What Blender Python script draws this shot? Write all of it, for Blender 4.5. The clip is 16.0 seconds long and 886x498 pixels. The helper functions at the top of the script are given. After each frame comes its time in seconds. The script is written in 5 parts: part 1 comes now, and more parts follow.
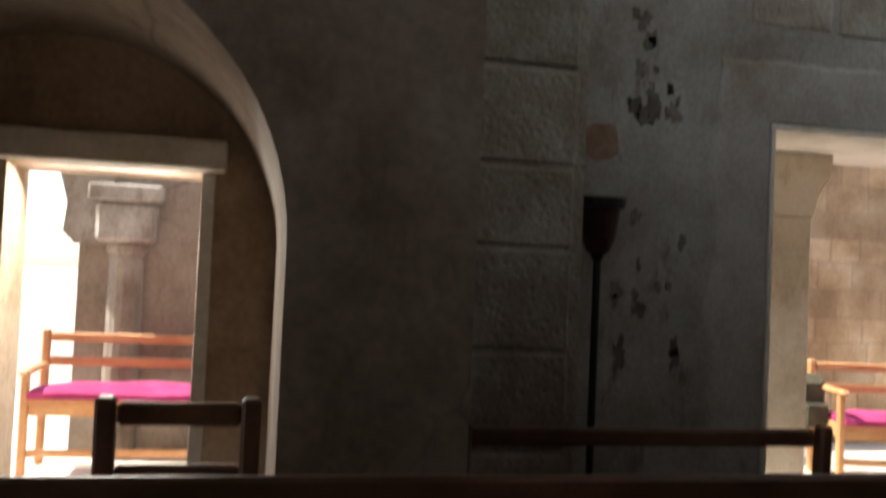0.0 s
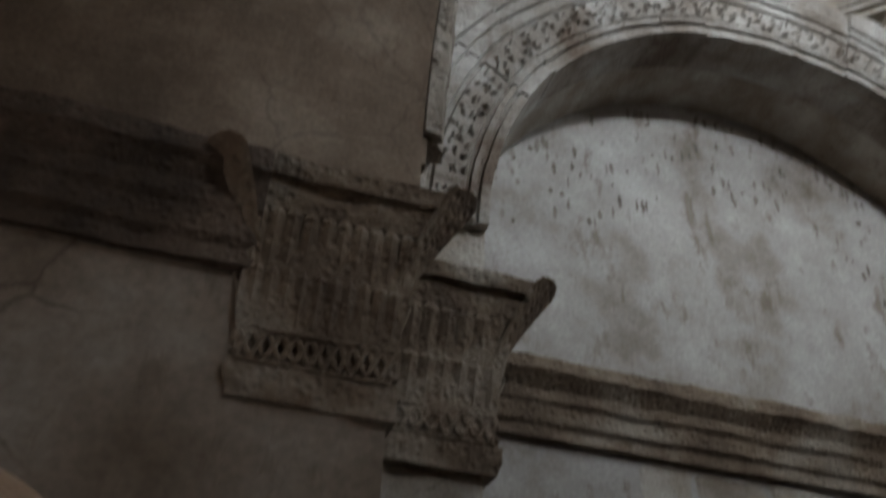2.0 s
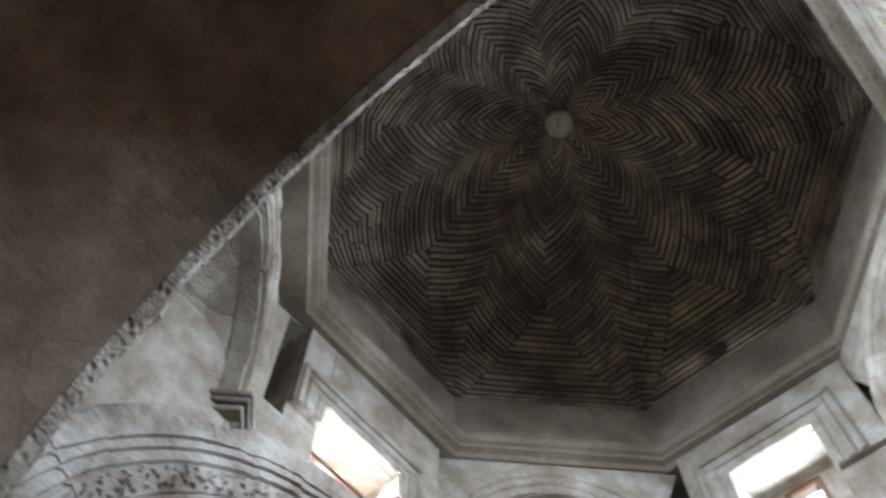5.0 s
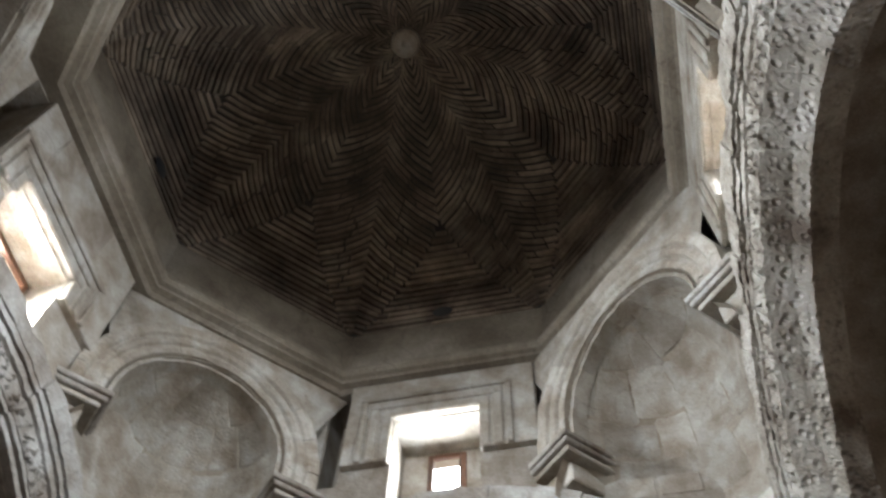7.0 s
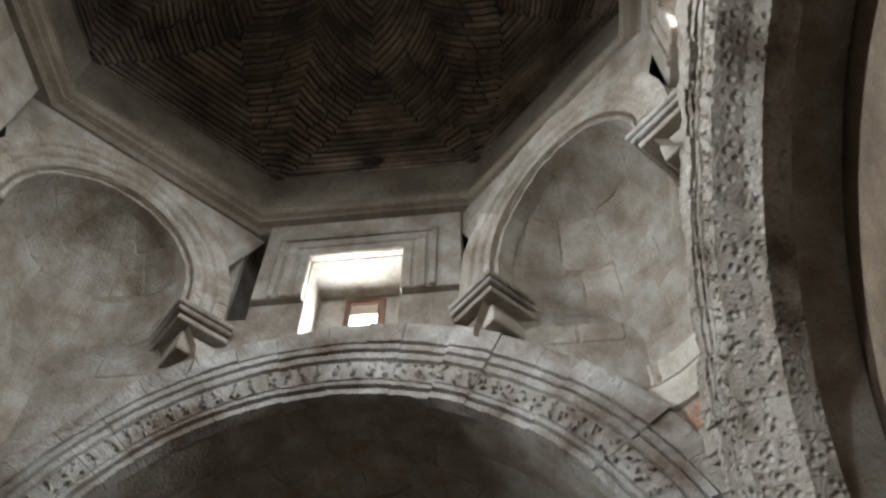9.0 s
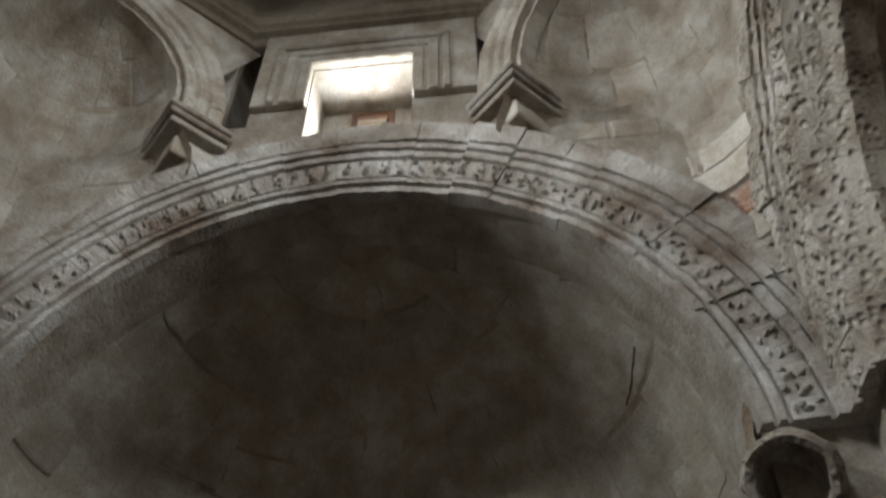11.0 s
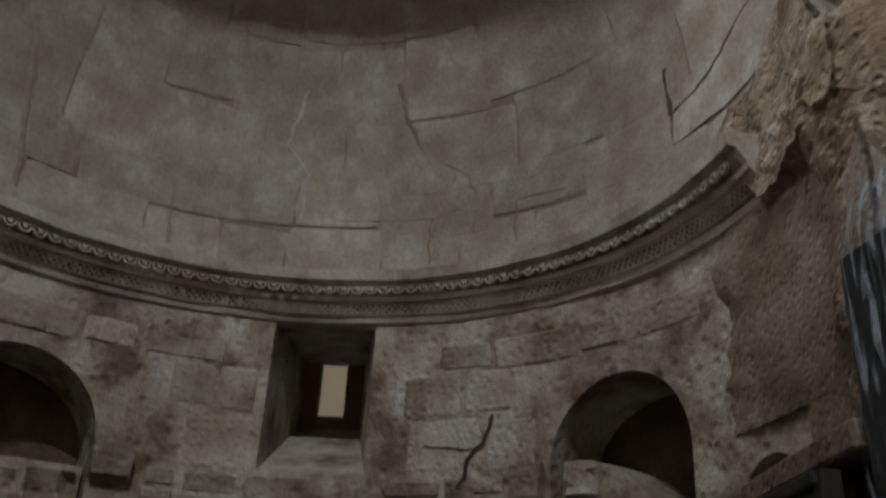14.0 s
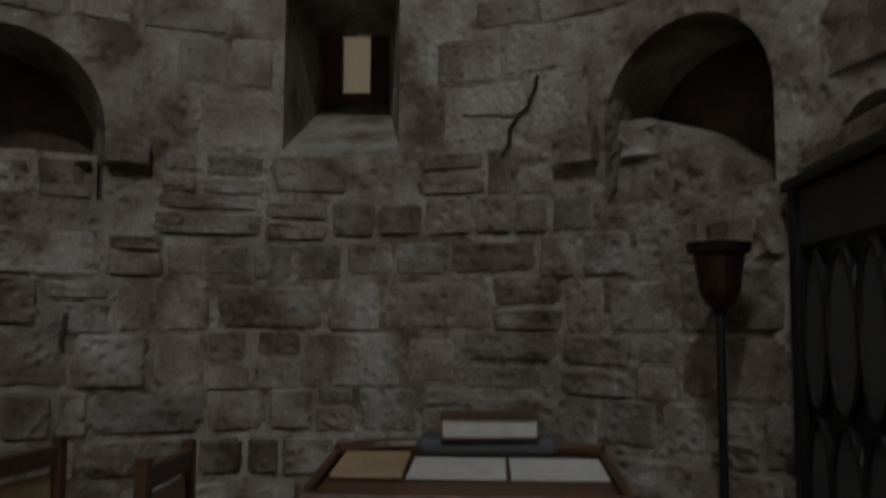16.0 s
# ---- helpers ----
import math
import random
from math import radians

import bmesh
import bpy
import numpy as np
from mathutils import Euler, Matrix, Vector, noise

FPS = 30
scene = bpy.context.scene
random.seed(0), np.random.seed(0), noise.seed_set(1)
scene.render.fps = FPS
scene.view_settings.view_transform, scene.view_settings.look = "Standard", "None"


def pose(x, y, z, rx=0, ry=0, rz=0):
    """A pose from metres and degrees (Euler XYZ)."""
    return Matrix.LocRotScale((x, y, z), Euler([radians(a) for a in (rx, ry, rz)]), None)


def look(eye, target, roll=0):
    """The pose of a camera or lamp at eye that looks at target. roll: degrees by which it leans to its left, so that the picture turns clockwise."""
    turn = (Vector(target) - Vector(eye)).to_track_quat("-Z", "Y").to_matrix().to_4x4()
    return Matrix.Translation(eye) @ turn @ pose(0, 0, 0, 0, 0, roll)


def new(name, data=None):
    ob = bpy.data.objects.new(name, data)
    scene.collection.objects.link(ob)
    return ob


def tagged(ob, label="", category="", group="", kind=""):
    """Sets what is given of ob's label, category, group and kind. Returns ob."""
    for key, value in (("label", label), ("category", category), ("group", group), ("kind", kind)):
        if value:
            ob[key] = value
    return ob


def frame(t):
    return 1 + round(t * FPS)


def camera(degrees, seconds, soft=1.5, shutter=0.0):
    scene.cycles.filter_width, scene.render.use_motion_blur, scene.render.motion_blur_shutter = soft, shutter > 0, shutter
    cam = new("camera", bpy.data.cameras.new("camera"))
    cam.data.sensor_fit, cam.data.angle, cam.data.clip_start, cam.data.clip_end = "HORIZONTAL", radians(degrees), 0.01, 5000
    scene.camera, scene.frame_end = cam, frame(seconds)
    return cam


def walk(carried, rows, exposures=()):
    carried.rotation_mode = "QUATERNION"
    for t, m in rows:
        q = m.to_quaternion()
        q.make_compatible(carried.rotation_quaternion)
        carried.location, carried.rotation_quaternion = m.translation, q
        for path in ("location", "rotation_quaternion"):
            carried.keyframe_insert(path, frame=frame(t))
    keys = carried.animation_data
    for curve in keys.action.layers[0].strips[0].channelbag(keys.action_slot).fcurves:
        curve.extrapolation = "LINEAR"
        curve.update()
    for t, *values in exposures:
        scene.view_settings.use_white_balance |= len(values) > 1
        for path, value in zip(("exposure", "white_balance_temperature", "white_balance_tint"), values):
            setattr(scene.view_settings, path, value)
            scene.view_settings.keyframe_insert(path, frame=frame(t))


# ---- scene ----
cam = camera(53.54, 16.0, soft=2.4, shutter=0.5)
PATH = [
    (0.0, pose(-3.236, -0.500, 1.577, 92.05, -2.55, -12.25)),
    (0.5, pose(-3.228, -0.480, 1.570, 100.60, -2.15, -13.19)),
    (1.0, pose(-3.216, -0.470, 1.565, 109.03, -2.24, -14.76)),
    (1.5, pose(-3.213, -0.500, 1.563, 117.05, -2.13, -16.64)),
    (2.0, pose(-3.220, -0.539, 1.568, 125.58, -1.89, -18.66)),
    (2.5, pose(-3.232, -0.578, 1.574, 133.25, -1.55, -21.12)),
    (3.0, pose(-3.265, -0.616, 1.565, 140.36, -1.10, -24.42)),
    (3.5, pose(-3.268, -0.675, 1.567, 146.62, -1.14, -28.40)),
    (4.0, pose(-3.237, -0.748, 1.564, 151.51, -0.76, -33.50)),
    (4.5, pose(-3.200, -0.829, 1.547, 154.33, -0.34, -40.68)),
    (5.0, pose(-3.117, -0.913, 1.534, 155.28, -0.32, -49.84)),
    (7.5, pose(-2.384, -1.268, 1.529, 149.88, -1.63, -82.15)),
    (8.0, pose(-2.203, -1.268, 1.538, 148.17, -1.52, -84.05)),
    (10.5, pose(-1.185, -0.988, 1.557, 141.45, 0.73, -83.43)),
    (11.0, pose(-0.956, -0.917, 1.554, 138.96, 0.50, -83.88)),
    (11.5, pose(-0.722, -0.874, 1.553, 135.97, 0.31, -84.20)),
    (12.0, pose(-0.492, -0.851, 1.562, 132.40, 0.10, -84.14)),
    (12.5, pose(-0.298, -0.853, 1.557, 128.24, -0.89, -84.85)),
    (13.0, pose(-0.113, -0.828, 1.552, 123.62, -1.67, -86.87)),
    (13.5, pose(0.025, -0.827, 1.547, 119.32, -2.42, -88.88)),
    (14.0, pose(0.168, -0.826, 1.547, 115.29, -2.87, -89.42)),
    (14.5, pose(0.319, -0.807, 1.554, 110.80, -2.99, -89.44)),
    (15.0, pose(0.431, -0.783, 1.553, 106.47, -2.48, -89.13)),
    (15.5, pose(0.556, -0.756, 1.554, 101.32, -1.67, -88.66)),
    (16.0, pose(0.652, -0.727, 1.551, 95.21, -0.25, -87.35)),
]
EXPOSURES = [(0.0, 1.35, 6800, 10), (1.0, 1.3, 6700, 10), (2.5, 1.75, 6300, 10), (3.5, 2.15, 6000, 10), (5.0, 2.25, 6000, 10), (7.5, 1.65, 6500, 10), (8.0, 1.58, 6500, 10), (10.5, 1.32, 6900, 10), (11.0, 1.3, 6900, 10), (11.5, 1.4, 6800, 10), (12.5, 1.8, 6900, 10), (14.0, 1.68, 6700, 10), (15.0, 1.5, 6800, 10), (16.0, 1.0, 6600, 10)]
walk(cam, PATH, EXPOSURES)

# ---- light ----
SUN_EL, SUN_AZ = radians(58), radians(278)   # azimuth clockwise from north (+y)
world = bpy.data.worlds.new("sky")
scene.world = world
world.use_nodes = True
wn, wl = world.node_tree.nodes, world.node_tree.links
wn.clear()
sky = wn.new("ShaderNodeTexSky")
sky.sky_type, sky.sun_disc = "NISHITA", False
sky.sun_elevation, sky.sun_rotation = SUN_EL, SUN_AZ
bg = wn.new("ShaderNodeBackground")
bg.inputs["Strength"].default_value = 0.15
wo = wn.new("ShaderNodeOutputWorld")
wl.new(sky.outputs[0], bg.inputs[0]), wl.new(bg.outputs[0], wo.inputs[0])
sun = new("sun", bpy.data.lights.new("sun", "SUN"))
sun.data.energy, sun.data.angle, sun.data.color = 5.0, radians(0.6), (1.0, 0.93, 0.83)
to_sun = Vector((math.sin(SUN_AZ) * math.cos(SUN_EL), math.cos(SUN_AZ) * math.cos(SUN_EL), math.sin(SUN_EL)))
sun.matrix_world = look(to_sun * 40, (0, 0, 0))


def window_light(name, m, w, h, watts, color, spread):
    """The sky's light in an opening, shining along the opening's inward normal."""
    la = bpy.data.lights.new(name, "AREA")
    la.shape, la.size, la.size_y, la.energy, la.color, la.spread = "RECTANGLE", w, h, watts, color, radians(spread)
    ob = new(name, la)
    ob.matrix_world = m
    return ob


# ---- materials ----
def material(name, base, dark, light, rough=0.85, scale=1.0, bump=0.4, stain=0.5, pits=0.0, island=0.0, metal=0.0, grain=30.0, cracks=0.0, spots=0.0):
    """Two scales of tone, stains and relief, on object-independent world-size coordinates."""
    m = bpy.data.materials.new(name)
    m.use_nodes = True
    nt = m.node_tree
    n, l = nt.nodes, nt.links
    bs = n["Principled BSDF"]
    bs.inputs["Roughness"].default_value = rough
    bs.inputs["Metallic"].default_value = metal
    geo = n.new("ShaderNodeNewGeometry")
    big = n.new("ShaderNodeTexNoise")
    big.inputs["Scale"].default_value, big.inputs["Detail"].default_value, big.inputs["Roughness"].default_value = 1.3 * scale, 6, 0.62
    fine = n.new("ShaderNodeTexNoise")
    fine.inputs["Scale"].default_value, fine.inputs["Detail"].default_value = grain * scale, 5
    for q in (big, fine):
        l.new(geo.outputs["Position"], q.inputs["Vector"])
    ramp = n.new("ShaderNodeValToRGB")
    e = ramp.color_ramp.elements
    e[0].position, e[0].color = 0.5 - 0.2 * stain - 0.05, (*dark, 1)
    e[1].position, e[1].color = 0.5 + 0.2 * stain + 0.05, (*light, 1)
    mid = e.new(0.5)
    mid.color = (*base, 1)
    l.new(big.outputs["Fac"], ramp.inputs[0])
    mix = n.new("ShaderNodeMixRGB")
    mix.blend_type = "OVERLAY"
    mix.inputs["Fac"].default_value = 0.35
    l.new(ramp.outputs[0], mix.inputs[1]), l.new(fine.outputs["Fac"], mix.inputs[2])
    col = mix.outputs[0]
    if cracks:
        warp = n.new("ShaderNodeMixRGB")
        warp.inputs["Fac"].default_value = 0.22
        l.new(geo.outputs["Position"], warp.inputs[1]), l.new(big.outputs["Color"], warp.inputs[2])
        cv = n.new("ShaderNodeTexVoronoi")
        cv.feature = "DISTANCE_TO_EDGE"
        cv.inputs["Scale"].default_value = 2.6
        l.new(warp.outputs[0], cv.inputs["Vector"])
        cm = n.new("ShaderNodeMapRange")
        cm.inputs["From Max"].default_value, cm.inputs["To Min"].default_value, cm.inputs["To Max"].default_value = 0.022, cracks, 0.0
        l.new(cv.outputs["Distance"], cm.inputs["Value"])
        gate = n.new("ShaderNodeMapRange")
        gate.inputs["From Min"].default_value, gate.inputs["From Max"].default_value = 0.46, 0.56
        gn = n.new("ShaderNodeTexNoise")
        gn.inputs["Scale"].default_value = 0.9
        l.new(geo.outputs["Position"], gn.inputs["Vector"]), l.new(gn.outputs["Fac"], gate.inputs["Value"])
        gm = n.new("ShaderNodeMath")
        gm.operation = "MULTIPLY"
        l.new(cm.outputs[0], gm.inputs[0]), l.new(gate.outputs[0], gm.inputs[1])
        ck = n.new("ShaderNodeMixRGB")
        ck.inputs[2].default_value = (dark[0] * 0.4, dark[1] * 0.35, dark[2] * 0.3, 1)
        l.new(gm.outputs[0], ck.inputs[0]), l.new(col, ck.inputs[1])
        col = ck.outputs[0]
    if spots:
        sn = n.new("ShaderNodeTexNoise")
        sn.inputs["Scale"].default_value, sn.inputs["Detail"].default_value, sn.inputs["Roughness"].default_value = 4.5, 7, 0.7
        mp = n.new("ShaderNodeMapping")
        mp.inputs["Scale"].default_value = (1.6, 1.6, 0.6)
        l.new(geo.outputs["Position"], mp.inputs["Vector"]), l.new(mp.outputs[0], sn.inputs["Vector"])
        sm = n.new("ShaderNodeMapRange")
        sm.inputs["From Min"].default_value, sm.inputs["From Max"].default_value, sm.inputs["To Max"].default_value = 0.57, 0.66, spots
        l.new(sn.outputs["Fac"], sm.inputs["Value"])
        sk = n.new("ShaderNodeMixRGB")
        sk.inputs[2].default_value = (dark[0] * 0.7, dark[1] * 0.6, dark[2] * 0.5, 1)
        l.new(sm.outputs[0], sk.inputs[0]), l.new(col, sk.inputs[1])
        col = sk.outputs[0]
    if island:
        info = n.new("ShaderNodeObjectInfo")
        add = n.new("ShaderNodeMath")
        add.operation = "ADD"
        l.new(info.outputs["Random"], add.inputs[0]), l.new(geo.outputs["Random Per Island"], add.inputs[1])
        fr = n.new("ShaderNodeMath")
        fr.operation = "FRACT"
        l.new(add.outputs[0], fr.inputs[0])
        mr = n.new("ShaderNodeMapRange")
        mr.inputs["To Min"].default_value, mr.inputs["To Max"].default_value = 1 - island, 1 + island
        l.new(fr.outputs[0], mr.inputs["Value"])
        hs = n.new("ShaderNodeHueSaturation")
        l.new(col, hs.inputs["Color"]), l.new(mr.outputs[0], hs.inputs["Value"])
        col = hs.outputs[0]
    l.new(col, bs.inputs["Base Color"])
    height = fine.outputs["Fac"]
    if pits:
        vo = n.new("ShaderNodeTexVoronoi")
        vo.inputs["Scale"].default_value = pits
        l.new(geo.outputs["Position"], vo.inputs["Vector"])
        st = n.new("ShaderNodeMapRange")
        st.inputs["From Min"].default_value, st.inputs["From Max"].default_value = 0.1, 0.45
        l.new(vo.outputs["Distance"], st.inputs["Value"])
        ad = n.new("ShaderNodeMath")
        ad.operation = "MULTIPLY_ADD"
        ad.inputs[1].default_value = 1.5
        l.new(st.outputs[0], ad.inputs[0]), l.new(height, ad.inputs[2])
        height = ad.outputs[0]
    mixh = n.new("ShaderNodeMath")
    mixh.operation = "MULTIPLY_ADD"
    mixh.inputs[1].default_value = 2.0
    l.new(big.outputs["Fac"], mixh.inputs[0]), l.new(height, mixh.inputs[2])
    bp = n.new("ShaderNodeBump")
    bp.inputs["Strength"].default_value, bp.inputs["Distance"].default_value = bump, 0.02
    l.new(mixh.outputs[0], bp.inputs["Height"]), l.new(bp.outputs[0], bs.inputs["Normal"])
    return m


STONE = material("limestone", (0.28, 0.247, 0.205), (0.19, 0.15, 0.112), (0.39, 0.366, 0.33), bump=0.24, island=0.12, cracks=0.22, spots=0.4, scale=2.3, pits=26, stain=0.6)
CARVED = material("carved limestone", (0.27, 0.245, 0.215), (0.13, 0.096, 0.07), (0.41, 0.395, 0.37), bump=0.3, pits=40, scale=1.6, island=0.08, spots=0.4)
ROUGH = material("weathered pitted limestone", (0.31, 0.275, 0.23), (0.12, 0.09, 0.066), (0.44, 0.41, 0.365), bump=0.85, pits=17, scale=1.6, spots=0.5)
PLASTER = material("old lime plaster", (0.24, 0.195, 0.155), (0.14, 0.105, 0.075), (0.32, 0.285, 0.25), bump=0.14, stain=0.7, cracks=0.5, spots=0.35)
TYMP = material("flaking grey plaster", (0.3, 0.28, 0.26), (0.17, 0.14, 0.11), (0.4, 0.39, 0.37), bump=0.2, stain=0.8, scale=1.5, spots=0.65)
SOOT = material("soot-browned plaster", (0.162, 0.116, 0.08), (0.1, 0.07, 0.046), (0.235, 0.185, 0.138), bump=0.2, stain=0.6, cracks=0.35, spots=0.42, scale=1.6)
ASHLAR = material("brown-stained ashlar", (0.29, 0.248, 0.198), (0.15, 0.108, 0.072), (0.42, 0.39, 0.345), bump=0.45, pits=20, island=0.16, spots=0.4, scale=1.4)
VAULT = material("pale smoked plaster over ashlar", (0.29, 0.258, 0.212), (0.225, 0.187, 0.145), (0.39, 0.37, 0.33), bump=0.3, island=0.1, spots=0.35, scale=3.0, stain=0.7, cracks=0.12, grain=16.0)
JOINT = material("brown mortar joints", (0.255, 0.215, 0.168), (0.17, 0.13, 0.095), (0.3, 0.265, 0.22), bump=0.2, spots=0.3)
SOOTSHADE = material("pitted limestone, brown for soot and shade", (0.17, 0.125, 0.085), (0.075, 0.05, 0.032), (0.27, 0.235, 0.19), bump=0.4, pits=24, scale=1.6, spots=0.4)
CRUST = material("crusty brown limestone", (0.24, 0.175, 0.115), (0.11, 0.072, 0.042), (0.42, 0.37, 0.3), bump=0.6, pits=26, scale=2.4, spots=0.4, stain=0.5)
# Smoke brown, darkened further to offset the lamps' strong upward light
DRUM = material("smoke-browned and dimmed drum plaster", (0.165, 0.135, 0.1), (0.1, 0.078, 0.055), (0.235, 0.205, 0.165), bump=0.16, stain=0.6, cracks=0.4, spots=0.4)
# White base stands in for daylight bounced onto the door linings
LITWHITE = material("plaster whitened to look lit", (0.76, 0.72, 0.65), (0.6, 0.54, 0.45), (0.82, 0.79, 0.73), bump=0.15, spots=0.25, scale=1.6)
FASCIA = material("worn carved limestone", (0.36, 0.33, 0.285), (0.22, 0.18, 0.14), (0.47, 0.44, 0.395), bump=0.2, scale=2.0, spots=0.35)
HOLE = material("dark faces for drilled hollows", (0.06, 0.045, 0.034), (0.04, 0.03, 0.022), (0.085, 0.065, 0.05), bump=0.1)
BEDDING = material("patched rubble mortar", (0.31, 0.268, 0.215), (0.14, 0.1, 0.066), (0.45, 0.42, 0.37), bump=0.6, pits=14, stain=0.4, scale=2.4, spots=0.5, cracks=0.25)
# Serves sooty cornices, cracks and the shade painted inside the niches
NEARBLACK = material("near-black limestone for soot and shade", (0.07, 0.048, 0.033), (0.034, 0.023, 0.015), (0.125, 0.09, 0.065), bump=0.35, pits=24, scale=1.6, spots=0.4)
# Lightened past the brown plaster to make up for missing recess light
OCHRE = material("brown plaster lightened to ochre", (0.46, 0.35, 0.25), (0.3, 0.21, 0.14), (0.56, 0.46, 0.36), bump=0.15, spots=0.3)
PATCH = material("pale patched plaster", (0.37, 0.345, 0.32), (0.26, 0.22, 0.18), (0.45, 0.43, 0.41), bump=0.12, spots=0.25, scale=1.5)
PLATE = material("dull grey plate", (0.085, 0.085, 0.088), (0.06, 0.06, 0.062), (0.11, 0.11, 0.112), rough=0.6, bump=0.1)
SANDY = material("orange-brown sandstone", (0.41, 0.28, 0.17), (0.28, 0.175, 0.095), (0.5, 0.38, 0.26), bump=0.2, island=0.2, scale=1.5, spots=0.25)
RUBBLE = material("rough pitted rubble stone", (0.25, 0.205, 0.162), (0.1, 0.07, 0.048), (0.43, 0.405, 0.37), bump=0.55, stain=0.5, pits=15, island=0.26, spots=0.45, scale=2.2)
BRICK = material("flat dome brick", (0.15, 0.112, 0.08), (0.066, 0.048, 0.034), (0.26, 0.21, 0.16), bump=0.3, island=0.34, scale=1.4)
DOMEBED = material("dark brick joints", (0.028, 0.023, 0.018), (0.018, 0.014, 0.011), (0.045, 0.038, 0.03), bump=0.3)
OCHREPALE = material("pale cream limestone", (0.72, 0.62, 0.49), (0.56, 0.45, 0.32), (0.78, 0.70, 0.59), bump=0.2, spots=0.4, scale=1.5)
PAVE = material("stone paving", (0.6, 0.55, 0.48), (0.48, 0.43, 0.37), (0.68, 0.63, 0.56), rough=0.7, bump=0.2)
DIMFLOOR = material("dark floor for low bounce", (0.055, 0.036, 0.03), (0.035, 0.023, 0.02), (0.08, 0.055, 0.045), rough=0.95, bump=0.1)
EARTH = material("dry ground", (0.38, 0.32, 0.25), (0.28, 0.23, 0.18), (0.46, 0.4, 0.32), bump=0.4)
OAK = material("dark varnished wood", (0.10, 0.045, 0.025), (0.06, 0.028, 0.016), (0.15, 0.07, 0.04), rough=0.4, bump=0.1, scale=3)
PINE = material("orange pine", (0.50, 0.25, 0.11), (0.42, 0.19, 0.08), (0.58, 0.32, 0.15), rough=0.5, bump=0.1, scale=3)
CUSHION = material("magenta cloth", (0.36, 0.03, 0.13), (0.28, 0.022, 0.1), (0.44, 0.05, 0.17), rough=0.95, bump=0.3, scale=4)
IRON = material("black wrought iron", (0.03, 0.028, 0.026), (0.02, 0.018, 0.017), (0.05, 0.046, 0.043), rough=0.55, metal=0.6, bump=0.2)
COPPER = material("tarnished copper", (0.075, 0.036, 0.025), (0.04, 0.02, 0.015), (0.12, 0.06, 0.04), rough=0.45, metal=0.6, bump=0.15, scale=4)
PAPER = material("paper pages", (0.62, 0.60, 0.57), (0.55, 0.52, 0.48), (0.68, 0.66, 0.63), bump=0.05)
TAN = material("pale wood board", (0.42, 0.30, 0.17), (0.36, 0.25, 0.14), (0.48, 0.35, 0.2), rough=0.5, bump=0.1, scale=3)
BLACK = material("black painted board", (0.013, 0.013, 0.014), (0.009, 0.009, 0.01), (0.02, 0.02, 0.022), rough=0.6, bump=0.1)
PANEL = material("grey metal sheet", (0.034, 0.034, 0.035), (0.024, 0.024, 0.025), (0.046, 0.046, 0.047), rough=0.5, bump=0.1)


# ---- building helpers ----
def part(name, bm, mat, parent=None, label=""):
    """Links a bmesh as one mesh object."""
    me = bpy.data.meshes.new(name)
    bm.normal_update()
    bm.to_mesh(me)
    bm.free()
    if mat:
        me.materials.append(mat)
    ob = new(name, me)
    if parent:
        ob.parent = parent
    if label:
        ob["label"] = label
    return ob


def root(name, label, category, group="", kind="", at=(0, 0, 0), rz=0.0):
    ob = new(name)
    ob.matrix_world = pose(*at, 0, 0, rz)
    return tagged(ob, label, category, group, kind)


def add_box(bm, lo, hi, bevel=0.0, m=None):
    x0, y0, z0 = lo
    x1, y1, z1 = hi
    vs = [bm.verts.new(c) for c in ((x0, y0, z0), (x1, y0, z0), (x1, y1, z0), (x0, y1, z0), (x0, y0, z1), (x1, y0, z1), (x1, y1, z1), (x0, y1, z1))]
    fs = [bm.faces.new([vs[i] for i in q]) for q in ((3, 2, 1, 0), (4, 5, 6, 7), (0, 1, 5, 4), (1, 2, 6, 5), (2, 3, 7, 6), (3, 0, 4, 7))]
    if bevel:
        r = bmesh.ops.bevel(bm, geom=list({e for f in fs for e in f.edges}), offset=bevel, segments=1, affect="EDGES")
        vs = list({v for f in r["faces"] for v in f.verts} | {v for v in vs if v.is_valid})
    if m:
        for v in vs:
            v.co = m @ v.co
    return vs


def box(lo, hi, bevel=0.0, m=None):
    bm = bmesh.new()
    add_box(bm, lo, hi, bevel, m)
    return bm


def sweep(bm, rings, close=False, caps=True):
    """Joins rings of the same number of points into a skin."""
    vr = [[bm.verts.new(p) for p in r] for r in rings]
    n = len(vr[0])
    last = len(vr) if close else len(vr) - 1
    for i in range(last):
        a, b = vr[i], vr[(i + 1) % len(vr)]
        for j in range(n):
            k = (j + 1) % n
            bm.faces.new((a[j], a[k], b[k], b[j]))
    if caps and not close:
        bm.faces.new(vr[0][::-1]), bm.faces.new(vr[-1])
    return vr


def sheet(bm, grid):
    vr = [[bm.verts.new(p) for p in r] for r in grid]
    for a, b in zip(vr, vr[1:]):
        for j in range(len(a) - 1):
            bm.faces.new((a[j], a[j + 1], b[j + 1], b[j]))
    return vr


def fix(bm):
    bmesh.ops.recalc_face_normals(bm, faces=bm.faces)
    return bm


def lathe(bm, profile, at=(0, 0, 0), seg=20):
    rings = [[Vector((at[0] + r * math.cos(a), at[1] + r * math.sin(a), at[2] + z)) for a in np.linspace(0, 2 * math.pi, seg, endpoint=False)] for r, z in profile]
    sweep(bm, rings)
    return fix(bm)


